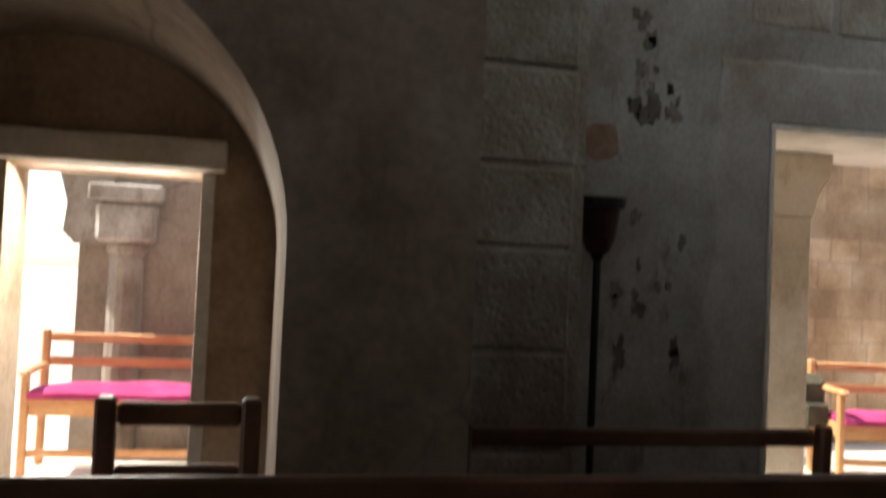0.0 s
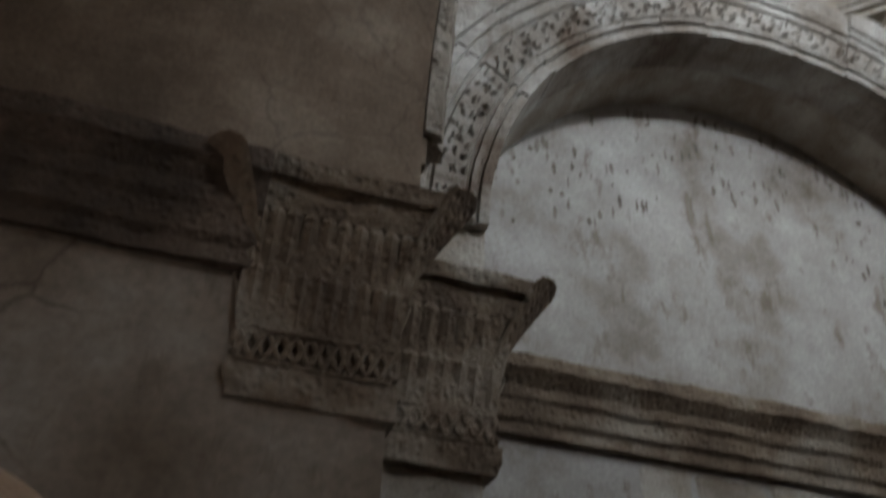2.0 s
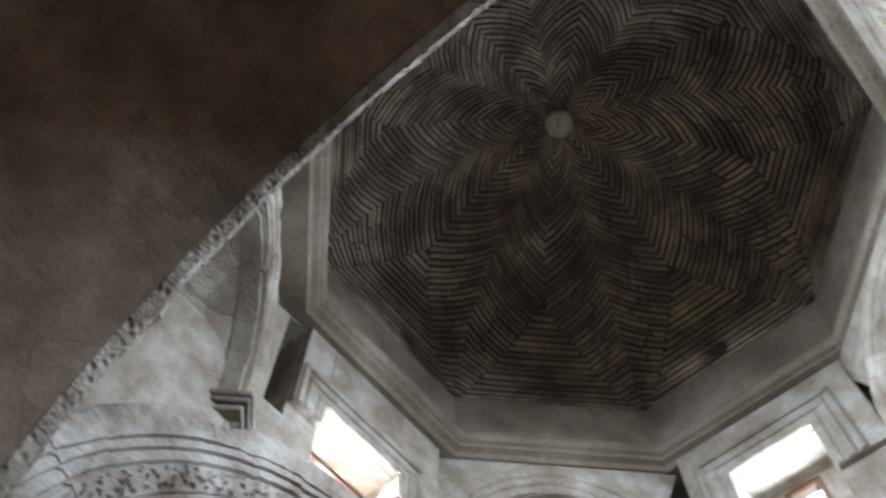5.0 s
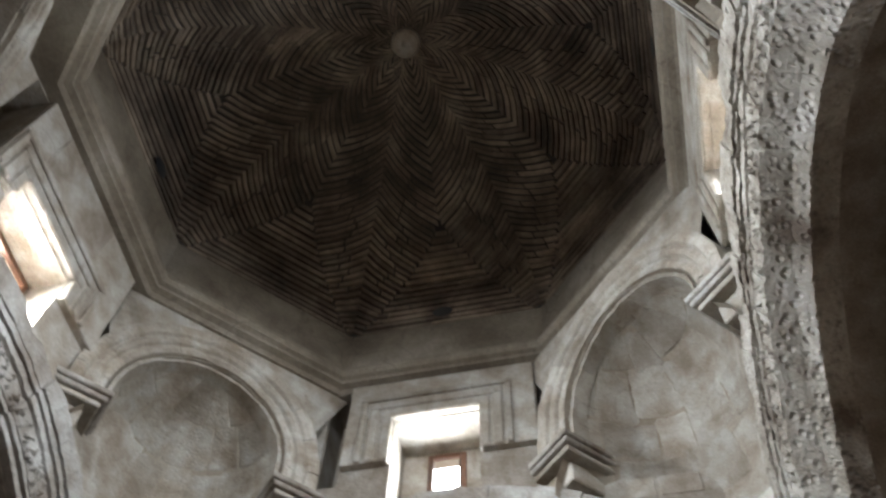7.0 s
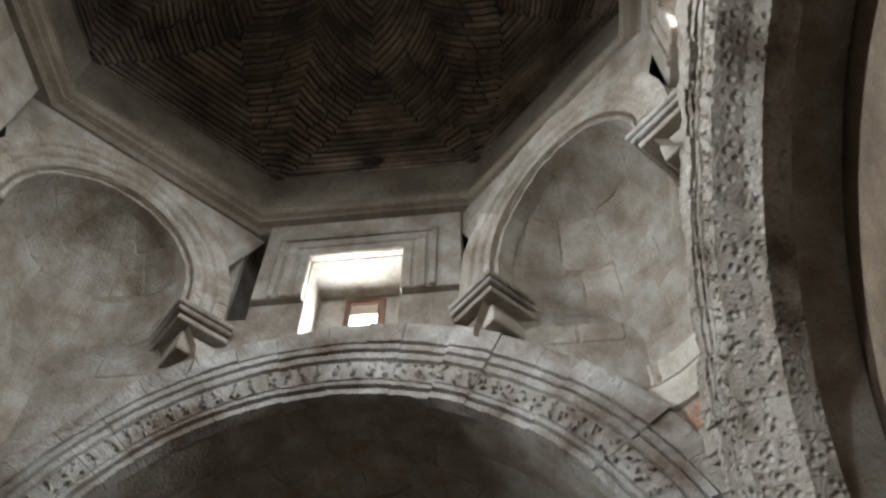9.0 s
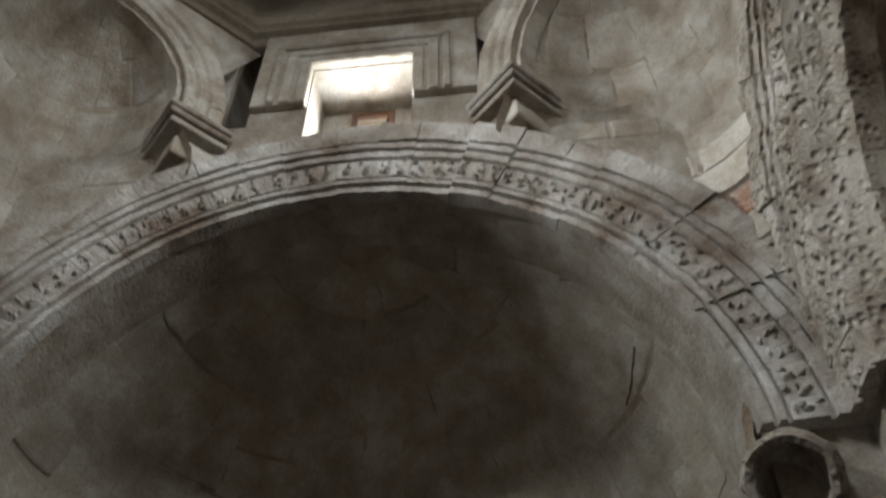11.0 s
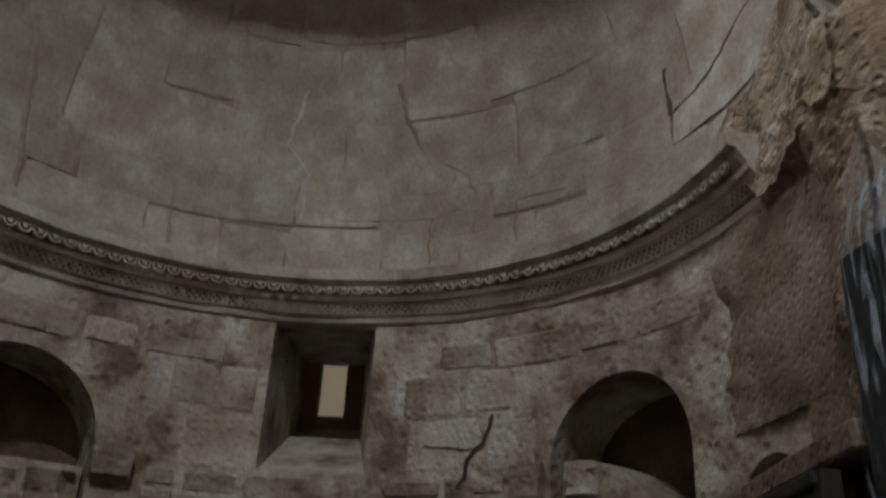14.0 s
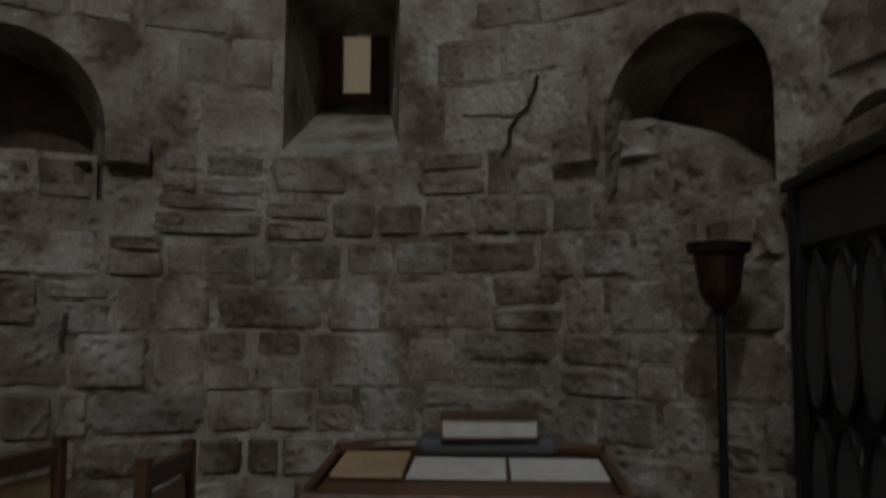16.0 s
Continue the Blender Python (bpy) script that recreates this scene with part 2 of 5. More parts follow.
def tube(bm, pts, r, seg=8):
    pts = [Vector(q) for q in pts]
    rings = []
    for i, q in enumerate(pts):
        d = (pts[min(i + 1, len(pts) - 1)] - pts[max(i - 1, 0)]).normalized()
        u = d.cross(Vector((0.3, 0.2, 0.93))).normalized()
        v = d.cross(u)
        rings.append([q + r * (math.cos(a) * u + math.sin(a) * v) for a in np.linspace(0, 2 * math.pi, seg, endpoint=False)])
    sweep(bm, rings)
    return fix(bm)


def side(deg, dist):
    """Frame of a side of the crossing: local x along the wall, y outwards from its face, z up."""
    return Matrix.Rotation(radians(deg), 4, "Z") @ Matrix.Translation((0, dist, 0))


NORTH, EAST, SOUTH, WEST = side(0, 2.62), side(-90, 2.50), side(180, 2.55), side(90, 2.50)
ZC, R_ARCH, Z_DRUM = 4.05, 2.05, 8.45
DEPTH = 0.62


# ---- ground and floor ----
g = bmesh.new()
sheet(g, [[(x, y, -0.05) for x in (-400, 400)] for y in (-400, 400)])
tagged(part("ground", fix(g), EARTH), "dry pale earth round the church", "ground", kind="structure")
# Floor is out of view; its dark colour limits light bounced upwards
tagged(part("floor", box((-8, -3.3, -0.04), (6.0, 3.3, 0.0)), DIMFLOOR), "unseen floor, kept dark to cut bounced light", "floor", kind="structure")
# Pale slabs added to reflect door light up into the reveals
for x0, x1 in ((-4.83, -3.17), (-0.85, 0.49)):
    tagged(part("doorstep", box((x0, 2.1 if x0 < -3 else 3.28, -0.03), (x1, 3.66, 0.012), 0.006), PAVE), "pale stone doorstep added to bounce light", "doorstep", kind="structure")
tagged(part("pavement", box((-9, 3.90, -0.04), (7.0, 9.5, 0.25), 0.01), PAVE), "pale sunlit raised stone paving", "pavement", kind="structure")


# ---- the four walls of the crossing ----
def column_wall(m, half, top, depth, bottom, hole=None, steps=44):
    """A wall as upright strips over the curve bottom(u), pierced by hole (u0, u1, z0, z1)."""
    us = set(np.linspace(-R_ARCH, R_ARCH, steps + 1)) | set(np.linspace(-2.03, 2.03, steps + 1)) | {-2.0301, 2.0301} | {-half, half, -R_ARCH - 1e-4, R_ARCH + 1e-4}
    slots = ((-1.10, -0.89, 7.12, 8.39), (0.89, 1.10, 7.12, 8.39))
    if hole:
        us |= {hole[0], hole[1]} | {q for w in slots for q in w[:2]}
    us = sorted(us)
    bm = bmesh.new()

    def quad(a, b, c, d):
        bm.faces.new([bm.verts.new(m @ Vector(q)) for q in (a, b, c, d)])

    for u0, u1 in zip(us, us[1:]):
        b0, b1 = bottom(u0), bottom(u1)
        spans = [((b0, b1), (top, top))]
        if hole and u0 >= hole[0] - 1e-6 and u1 <= hole[1] + 1e-6:
            spans = [((b0, b1), (hole[2], hole[2])), ((hole[3], hole[3]), (top, top))]
        for w in slots if hole else ():
            if u0 >= w[0] - 1e-6 and u1 <= w[1] + 1e-6:
                spans = [((b0, b1), (w[2], w[2])), ((w[3], w[3]), (top, top))]
                quad((u0, 0.42, w[2]), (u1, 0.42, w[2]), (u1, 0.42, w[3]), (u0, 0.42, w[3]))
        for (l0, l1), (t0, t1) in spans:
            for v in (0, depth):
                quad((u0, v, l0), (u1, v, l1), (u1, v, t1), (u0, v, t0))
            quad((u0, 0, l0), (u0, depth, l0), (u1, depth, l1), (u1, 0, l1))
            quad((u0, 0, t0), (u1, 0, t1), (u1, depth, t1), (u0, depth, t0))
    if hole:
        for w in slots:
            for u in w[:2]:
                quad((u, 0, w[2]), (u, depth, w[2]), (u, depth, w[3]), (u, 0, w[3]))
        for u in hole[:2]:
            quad((u, 0, hole[2]), (u, depth, hole[2]), (u, depth, hole[3]), (u, 0, hole[3]))
    bmesh.ops.remove_doubles(bm, verts=bm.verts, dist=2e-4)
    return fix(bm)


def arch_line(u):
    return 0.0 if abs(u) > R_ARCH else ZC + math.sqrt(max(R_ARCH ** 2 - u * u, 0))


def north_line(u):
    return 0.0 if abs(u) > 2.03 else 4.08 + math.sqrt(max(2.03 ** 2 - u * u, 0))


def west_line(u):
    return 3.9 if u > R_ARCH else arch_line(u)


WIN = (-0.41, 0.41, 6.72, 7.68)
WIN_EAST = (-0.44, 0.36, 6.72, 7.86)
WIN_NORTH = (-0.55, 0.34, 6.72, 7.53)
# Unseen opening, made taller so its lamp sets the apse's shade line
WIN_WEST = (-0.41, 0.41, 6.72, 8.34)
walls = {}
for name, m in (("wall_north", NORTH), ("wall_east", EAST), ("wall_south", SOUTH), ("wall_west", WEST)):
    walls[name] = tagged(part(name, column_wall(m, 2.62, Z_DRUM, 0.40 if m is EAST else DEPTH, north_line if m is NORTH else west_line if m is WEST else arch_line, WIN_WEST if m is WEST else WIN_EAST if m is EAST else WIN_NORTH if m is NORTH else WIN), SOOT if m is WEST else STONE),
                         "tall plastered stone wall over a round arch with a small window", "wall", kind="structure")


# ---- archivolts ----
def voussoirs(owner, m, r0, zc, steps, count, mat, proud, soffit=0.02, band=None, worn=0.011, bevel=0.0):
    """steps: profile from the inner edge outwards, as (distance outwards, proud of the wall). band: a carved leaf scroll between two distances."""
    cuts = [math.pi * (k + (random.uniform(-0.2, 0.2) if 0 < k < count else 0)) / count for k in range(count + 1)]
    for b0, b1 in zip(cuts, cuts[1:]):
        b0, b1 = b0 + 0.0008, b1 - 0.0008
        bm = bmesh.new()
        j = random.uniform(-0.008, 0.008)
        wear = random.choice((0, 0, 0, 0.012, 0.02))
        prof = [(-0.012, -soffit)] + ([(-0.012, -bevel), (0.4 * bevel, -0.45 * bevel)] if bevel else []) + [(d + 0.6 * j, proud * q + j - (wear if d > 0.5 else 0)) for d, q in steps if d >= 0.8 * bevel] + [(steps[-1][0], -0.02)]
        rings = []
        for a in np.linspace(b0, b1, 15):
            ring = []
            for d, q in prof:
                p = Vector((math.cos(a) * (r0 + d), zc + math.sin(a) * (r0 + d), proud * 50))
                rough = worn * (0.5 * noise.noise(p * 6) + 0.8 * noise.noise(p * 23 + Vector((d * 30, 0, 0))))
                chip = worn * 5.0 * max(0.0, noise.noise(p * 2.6 + Vector((0, 0, 9))) + 0.15 * noise.noise(p * 13)) * (d > 0.49) * (0.4 + (d > 0.6))
                rad = r0 + d - chip + (0.12 * rough if d > 0 else 0)
                ring.append(m @ Vector((math.cos(a) * rad, -max(q + rough - 0.5 * chip, 0.01) if q > 0 else -q, zc + math.sin(a) * rad)))
            rings.append(ring)
        sweep(bm, rings)
        stone = part("voussoir", fix(bm), mat, owner)
        if band:
            bm = bmesh.new()
            n = max(2, int((b1 - b0) * r0 / 0.085))
            for i in range(n):
                a = b0 + (b1 - b0) * (i + 0.5) / n
                for rr, size in ((0.2, 0.9), (0.5, 1.0), (0.8, 0.9), (random.uniform(0.1, 0.9), 0.7), (random.uniform(0.1, 0.9), 0.6)):
                    a2 = a + random.uniform(-0.35, 0.35) * 0.085 / r0
                    rad = r0 + band[0] + (band[1] - band[0]) * (rr + random.uniform(-0.08, 0.08))
                    c = Vector((math.cos(a2) * rad, -(proud * 0.70 + j), zc + math.sin(a2) * rad))
                    t = random.uniform(0, math.pi)
                    e1 = Vector((math.cos(t), 0, math.sin(t))) * 0.034 * size
                    e2 = Vector((-math.sin(t), 0, math.cos(t))) * 0.017 * size
                    top = bm.verts.new(m @ (c + Vector((0, -0.024, 0))))
                    rim = [bm.verts.new(m @ (c + math.cos(x) * e1 + math.sin(x) * e2 + Vector((0, 0.006, 0)))) for x in np.linspace(0, 2 * math.pi, 6, endpoint=False)]
                    for x in range(6):
                        bm.faces.new((rim[x], rim[(x + 1) % 6], top))
            leaf = part("leaf_scroll", fix(bm), mat, stone, "carved leaf scroll")
            leaf["kind"] = "stuff"


STEPS = [(0.0, 0.50), (0.05, 0.50), (0.055, 0.30), (0.075, 0.30), (0.08, 0.62), (0.11, 0.66), (0.115, 0.45), (0.13, 0.42), (0.14, 0.60), (0.30, 0.70), (0.31, 0.48), (0.33, 0.48), (0.34, 0.74),
         (0.40, 0.74), (0.405, 0.55), (0.42, 0.55), (0.425, 0.84), (0.48, 0.84), (0.485, 0.62), (0.50, 0.62), (0.505, 0.94), (0.55, 0.96), (0.64, 1.05), (0.69, 1.05), (0.71, 0.9)]
for nm, m, mat, cnt, pr, r, zc, sof in (("arch_east", EAST, CARVED, 25, 0.14, R_ARCH, ZC, 0.02), ("arch_north", NORTH, CARVED, 19, 0.13, 2.03, 4.08, 0.24), ("arch_south", SOUTH, ROUGH, 23, 0.15, 1.94, ZC, 0.30)):
    ob = root(nm, "carved grey limestone archivolt with mouldings and a leaf band", "arch", "archivolts", "structure")
    wide = (R_ARCH + 0.71 - r) / 0.71 if m is SOUTH else 1.0
    voussoirs(ob, m, r, zc, [(d * wide, q) for d, q in STEPS], cnt, mat, pr, sof, (0.13 * wide, 0.31 * wide), 0.015 if mat is ROUGH else 0.011, 0.14 if m is SOUTH else 0.0)
ob = root("arch_west", "narrow worn limestone moulding along the vault's edge", "arch", "archivolts", "structure")
voussoirs(ob, WEST, R_ARCH - 0.03, ZC, [(0.0, 0.5), (0.04, 0.7), (0.05, 0.4), (0.1, 0.9), (0.17, 1.0), (0.18, 0.6), (0.24, 0.5)], 21, ROUGH, 0.1, worn=0.004)


# ---- drum: window surrounds, squinches, cornice ring ----
def surround(m, win, moulded, pane, deep=0.60):
    """Blocks and stepped mouldings round an opening (u0, u1, z0, z1); pane: the clear opening of the frame set in its depth."""
    ob = root("window_surround", "moulded limestone window surround above an arch", "window surround", "drum windows")
    c, h, zt = (win[0] + win[1]) / 2, (win[1] - win[0]) / 2, win[3]
    if moulded:
        for lo, hi in (((-0.88, -0.07, 7.30), (win[0] - 0.01, 0.02, 8.40)), ((win[1] + 0.01, -0.07, 7.30), (0.88, 0.02, 8.40)), ((win[0] - 0.01, -0.07, zt + 0.01), (win[1] + 0.01, 0.02, 8.40))):
            part("block", box(lo, hi, 0.008, m), STONE, ob)
        for a, b, q in ((0.01, 0.10, -0.03), (0.13, 0.22, -0.015), (0.25, 0.31, 0.0)):
            bm = bmesh.new()
            add_box(bm, (c - h - b, -0.10 - q * 0.5, zt + a), (c + h + b, -0.06, zt + b), 0.012, m)
            add_box(bm, (c - h - b, -0.10 - q * 0.5, 7.30), (c - h - a, -0.06, zt + a - 0.002), 0.012, m)
            add_box(bm, (c + h + a, -0.10 - q * 0.5, 7.30), (c + h + b, -0.06, zt + a - 0.002), 0.012, m)
            part("moulding", bm, STONE, ob)
    w0, w1, z0, z1 = pane
    for lo, hi in (((win[0] - 0.04, 6.7), (w0, zt + 0.04)), ((w1, 6.7), (win[1] + 0.04, zt + 0.04)), ((w0, z1), (w1, zt + 0.04)), ((w0, 6.7), (w1, z0))):
        part("frame", box((lo[0], deep, lo[1]), (hi[0], deep + 0.06, hi[1]), 0, m), STONE, ob)
    for lo, hi in (((w0, z0), (w0 + 0.05, z1)), ((w1 - 0.05, z0), (w1, z1)), ((w0 + 0.05, z1 - 0.05), (w1 - 0.05, z1)), ((w0 + 0.05, z0), (w1 - 0.05, z0 + 0.04))):
        part("casement", box((lo[0], deep - 0.03, lo[1]), (hi[0], deep + 0.015, hi[1]), 0.005, m), OAK, ob, "dark wooden window frame")
    for u in (-0.13, 0.13):
        bm = bmesh.new()
        tube(bm, [m @ Vector((c + u, deep + 0.035, z0)), m @ Vector((c + u, deep + 0.035, z1))], 0.008)
        part("bar", bm, IRON, ob)
    return ob


surround(NORTH, WIN_NORTH, True, (-0.53, 0.32, 6.80, 7.51), 0.34)
surround(EAST, WIN_EAST, True, (-0.20, 0.16, 7.20, 7.80), 0.42)
surround(SOUTH, WIN, True, (-0.36, 0.36, 6.80, 7.63))
surround(WEST, WIN_WEST, False, (-0.26, 0.26, 6.86, 8.2))


def conch_size(z):
    """Half-width and depth of a corner conch at the height z over its springing: narrower inside its arch than below it."""
    f = min(max((z + 0.62) / 0.45, 0.0), 1.0)
    f = f * f * (3 - 2 * f)
    return 1.0 - 0.22 * f, 1.05 - 0.13 * f


def conch_point(u, z, d=0.0):
    """u: angle round the conch, z: height over the springing measured along its face; d: metres inwards."""
    w, q = conch_size(min(z, 0))
    b = min(max(z, 0) / 0.77, math.pi / 2)
    return Vector(((w - d) * math.cos(u) * math.cos(b), (q - d) * math.sin(u) * math.cos(b), min(z, 0) + (0.77 - d) * math.sin(b)))


def squinch(deg, dist, shift, drop):
    m = Matrix.Rotation(radians(deg), 4, "Z") @ Matrix.Translation((shift, dist, -drop))
    ob = root("squinch", "limestone squinch with a moulded round arch over the corner", "squinch", "corner squinches", "structure")
    zc = 7.16
    # conch: half dome and the rounded corner under it
    grid = []
    for a in np.linspace(0, math.pi, 33):
        grid.append([m @ (conch_point(a, z) + Vector((0, 0, zc))) for z in [*np.linspace(5.2 - zc, 0, 16), *np.linspace(0, 0.77 * math.pi / 2, 12)[1:]]])
    bm = bmesh.new()
    sheet(bm, grid)
    bmesh.ops.remove_doubles(bm, verts=bm.verts, dist=1e-4)
    off = []
    for f in bm.faces:
        c = f.calc_center_median()
        if c.z < zc and min(math.hypot(c.x, c.z - ZC), math.hypot(c.y, c.z - ZC)) < R_ARCH + 0.6:
            off.append(f)
    bmesh.ops.delete(bm, geom=off, context="FACES")
    part("conch", fix(bm), JOINT, ob)
    # wall over the arch
    bm = bmesh.new()
    for a0, a1 in zip(np.linspace(0, math.pi, 25), np.linspace(0, math.pi, 25)[1:]):
        q = [(0.77 * math.cos(a0), 0.06, zc + 0.77 * math.sin(a0)), (0.77 * math.cos(a1), 0.06, zc + 0.77 * math.sin(a1)),
             (1.3 * math.cos(a1), 0.06, Z_DRUM + drop), (1.3 * math.cos(a0), 0.06, Z_DRUM + drop)]
        bm.faces.new([bm.verts.new(m @ Vector(c)) for c in q])
    part("spandrel", fix(bm), STONE, ob)
    # moulded arch ring in blocks, on short straight legs
    prof = [(0.0, 0.0), (0.045, 0.004), (0.065, 0.034), (0.10, 0.045), (0.125, 0.038), (0.145, 0.03), (0.165, 0.06), (0.195, 0.07), (0.22, 0.062), (0.238, 0.056), (0.26, 0.085), (0.31, 0.10), (0.36, 0.095)]
    pr = [(0.0, -0.16)] + prof + [(0.36, -0.16)]
    cuts = [0.0] + [math.pi * (k + random.uniform(-0.12, 0.12)) / 9 for k in range(1, 9)] + [math.pi]
    for b0, b1 in zip(cuts, cuts[1:]):
        bm = bmesh.new()
        rings = []
        for a in np.linspace(b0 + 0.002, b1 - 0.002, 9):
            ring = []
            for d, q in pr:
                p = Vector((math.cos(a) * (0.74 + d), -q + 0.05, zc + math.sin(a) * (0.74 + d)))
                wear = 0.012 * noise.noise(p * 12 + Vector((deg, 0, 0))) + 0.008 * noise.noise(p * 31) + 0.045 * min(0, noise.noise(p * 3.5 + Vector((0, deg, 0))))
                ring.append(m @ (p + Vector((0, -wear if q > -0.1 else 0, 0))))
            rings.append(ring)
        sweep(bm, rings)
        part("voussoir", fix(bm), STONE, ob)
    for sg in (-1, 1):
        bm = bmesh.new()
        sweep(bm, [[m @ Vector((sg * (0.74 + d), -q + 0.05, z)) for d, q in pr] for z in (6.97, zc - 0.003)])
        part("springer", fix(bm), STONE, ob)
        for d, w, z0, z1 in ((-0.08, -0.03, 6.91, 6.965), (-0.06, -0.012, 6.855, 6.908), (-0.025, 0.02, 6.80, 6.852), (0.07, 0.11, 6.60, 6.797)):
            a, b = sorted((sg * (0.74 + w), sg * 1.2))
            part("corbel_course", box((a, d, z0), (b, 0.55, z1), 0.01, m), CARVED if z0 > 6.8 else STONE, ob)
    return ob


SQUINCHES = ((-45, 2.46, -0.14, 0.0), (-135, 2.32, 0.04, 0.0), (135, 2.4, 0.0, 0.0), (45, 2.70, 0.06, 0.2))
for k, corner in enumerate(SQUINCHES):
    squinch(*corner)["corner"] = k

OCT = math.tan(math.pi / 8)


def octagon(r, z, n=8):
    return [Vector((r / math.cos(math.pi / 8) * math.cos(math.pi / 8 + k * math.pi / 4), r / math.cos(math.pi / 8) * math.sin(math.pi / 8 + k * math.pi / 4), z)) for k in range(n)]


def ring_prism(bm, prof):
    """An eight-sided moulding from (inradius, z) points."""
    cols = [octagon(r, z) for r, z in prof]
    rings = [[c[k] for c in cols] for k in range(8)]
    sweep(bm, rings, close=True)
    return fix(bm)


tagged(part("cornice_octagon", ring_prism(bmesh.new(), [(3.4, 8.40), (2.49, 8.40), (2.46, 8.44), (2.40, 8.46), (2.40, 8.50), (2.36, 8.52), (2.34, 8.57), (2.34, 8.62), (2.42, 8.64), (3.4, 8.64)]), DRUM),
       "moulded eight-sided stone cornice under the dome", "cornice", kind="structure")
tagged(part("wall_octagon", ring_prism(bmesh.new(), [(3.2, 8.642), (2.47, 8.642), (2.47, 8.95), (2.50, 9.42), (3.2, 9.42)]), DRUM),
       "plain plastered eight-sided band under the dome", "wall", kind="structure")

# ---- dome ----
Z1, RD, HD = 9.42, 2.53, 2.16


def vault(s, off=0.0):
    """Inradius and height of the dome's inner face, s from its foot (0) to the crown (1)."""
    a = s * math.pi / 2
    return (RD - off) * math.cos(a), Z1 + (HD - off) * math.sin(a)


dome = root("dome", "eight-sided brick dome laid in herringbone courses", "dome", "", "structure")


def dome_point(k, s, u, off):
    """A point of side k: eight-sided at the foot, rounding off towards the crown."""
    s = min(max(s, 0), 1)
    r, z = vault(s, off)
    phi = math.atan(u * OCT)
    f = min(s / 0.5, 1.0)
    f = f * f * (3 - 2 * f)
    rad = r * ((1 - f) / math.cos(phi) + f * 1.03)
    a = k * math.pi / 4 + phi
    return Vector((rad * math.cos(a), rad * math.sin(a), z))


bm = bmesh.new()
rows_in, rows_out = [], []
for s in np.linspace(0, 1, 25):
    rows_in.append([dome_point(k, min(s, 0.995), u, 0) for k in range(8) for u in np.linspace(-1, 1, 9)[:-1]])
    rows_out.append([dome_point(k, min(s, 0.995), u, -0.35) for k in range(8) for u in np.linspace(-1, 1, 9)[:-1]])
sheet(bm, [r + [r[0]] for r in rows_in])
sheet(bm, [r + [r[0]] for r in rows_out])
part("shell", fix(bm), DOMEBED, dome)


def course(bm, k, pts, w):
    """One brick course as a raised bar along points (s, u) of side k."""
    ring = []
    lift = random.uniform(0.022, 0.036)
    for s, u in pts:
        ring.append([dome_point(k, s + e, u, o) for e, o in ((0, -0.01), (w, -0.01), (w, lift), (0, lift))])
    sweep(bm, ring)


STEP, THICK = 0.0262, 0.0165
TRI_S, TRI_U = 0.44, 0.93
for k in range(8):
    single = k in (0, 7)
    joined = bmesh.new()
    bars = []
    for sg in (-1, 1):
        s = -0.3
        while s < 0.97:
            lean = 0.17 * math.cos(max(s, 0) * math.pi / 2) + 0.03
            line = [(s + lean * u, u) for u in np.linspace(1, 0, 41)]
            s += STEP * random.uniform(0.93, 1.07)
            line = [(a, u) for a, u in line if 0.0 <= a < 0.985 and u > TRI_U * (1 - a / TRI_S) - 0.01]
            if len(line) < 4:
                continue
            # a course is two or three bricks long
            n = 1 if len(line) < 16 else 2
            cut = [0, len(line) - 1] if n == 1 else [0, random.randint(len(line) // 3, 2 * len(line) // 3), len(line) - 1]
            for i0, i1 in zip(cut, cut[1:]):
                seg = line[i0 + (1 if i0 else 0):i1 + 1]
                if len(seg) > 2:
                    bars.append([(a, sg * u) for a, u in (seg[0], seg[len(seg) // 2], seg[-1])])
    s = 0.004
    while s < TRI_S - 0.02:
        half = TRI_U * (1 - (s + THICK) / TRI_S) + 0.03
        if half > 0.04:
            n = max(1, int(half * 4))
            e = sorted([-half, half] + [random.uniform(-half, half) for _ in range(n - 1)])
            for a, b in zip(e, e[1:]):
                if b - a > 0.02:
                    bars.append([(s, a + 0.004), (s, b - 0.004)])
        s += STEP
    for pts in bars:
        w = THICK * random.uniform(0.85, 1.08)
        if single:
            bm = bmesh.new()
            course(bm, k, pts, w)
            part("brick", fix(bm), BRICK, dome)
        else:
            course(joined, k, pts, w)
    if single:
        joined.free()
    else:
        ob = part("brick_courses", fix(joined), BRICK, dome)
        ob["kind"] = "stuff"
bm = bmesh.new()
lathe(bm, [(0.01, 0), (0.05, -0.02), (0.14, -0.02), (0.17, 0.0), (0.17, 0.12), (0.01, 0.12)], (0, 0, Z1 + HD - 0.10), 24)
part("keystone", bm, STONE, dome, "round pale stone at the crown of the dome")
# Vents are flat black discs, painted for the dark inside
for k, u in ((0, 0.03), (2, -0.25), (4, 0.1), (6, 0.0)):
    bm = bmesh.new()
    c = dome_point(k, 0.055, u, 0.046)
    n = Vector((math.cos(k * math.pi / 4), math.sin(k * math.pi / 4), 0))
    t = Vector((-n.y, n.x, 0))
    bm.faces.new([bm.verts.new(c + 0.115 * (math.cos(a) * t + math.sin(a) * Vector((0, 0, 0.8))) - 0.01 * n) for a in np.linspace(0, 2 * math.pi, 12, endpoint=False)])
    part("vent_hole", fix(bm), BLACK, dome, "flat black disc for a round vent hole")

# ---- apse ----
AC, AR = 2.92, 2.06


def apse_xy(a, r):
    """Angle a from the east axis, positive to the north; straight flanks beyond a right angle."""
    if abs(a) <= math.pi / 2:
        return AC + r * math.cos(a), r * math.sin(a)
    return AC - (abs(a) - math.pi / 2) * AR, math.copysign(r, a)


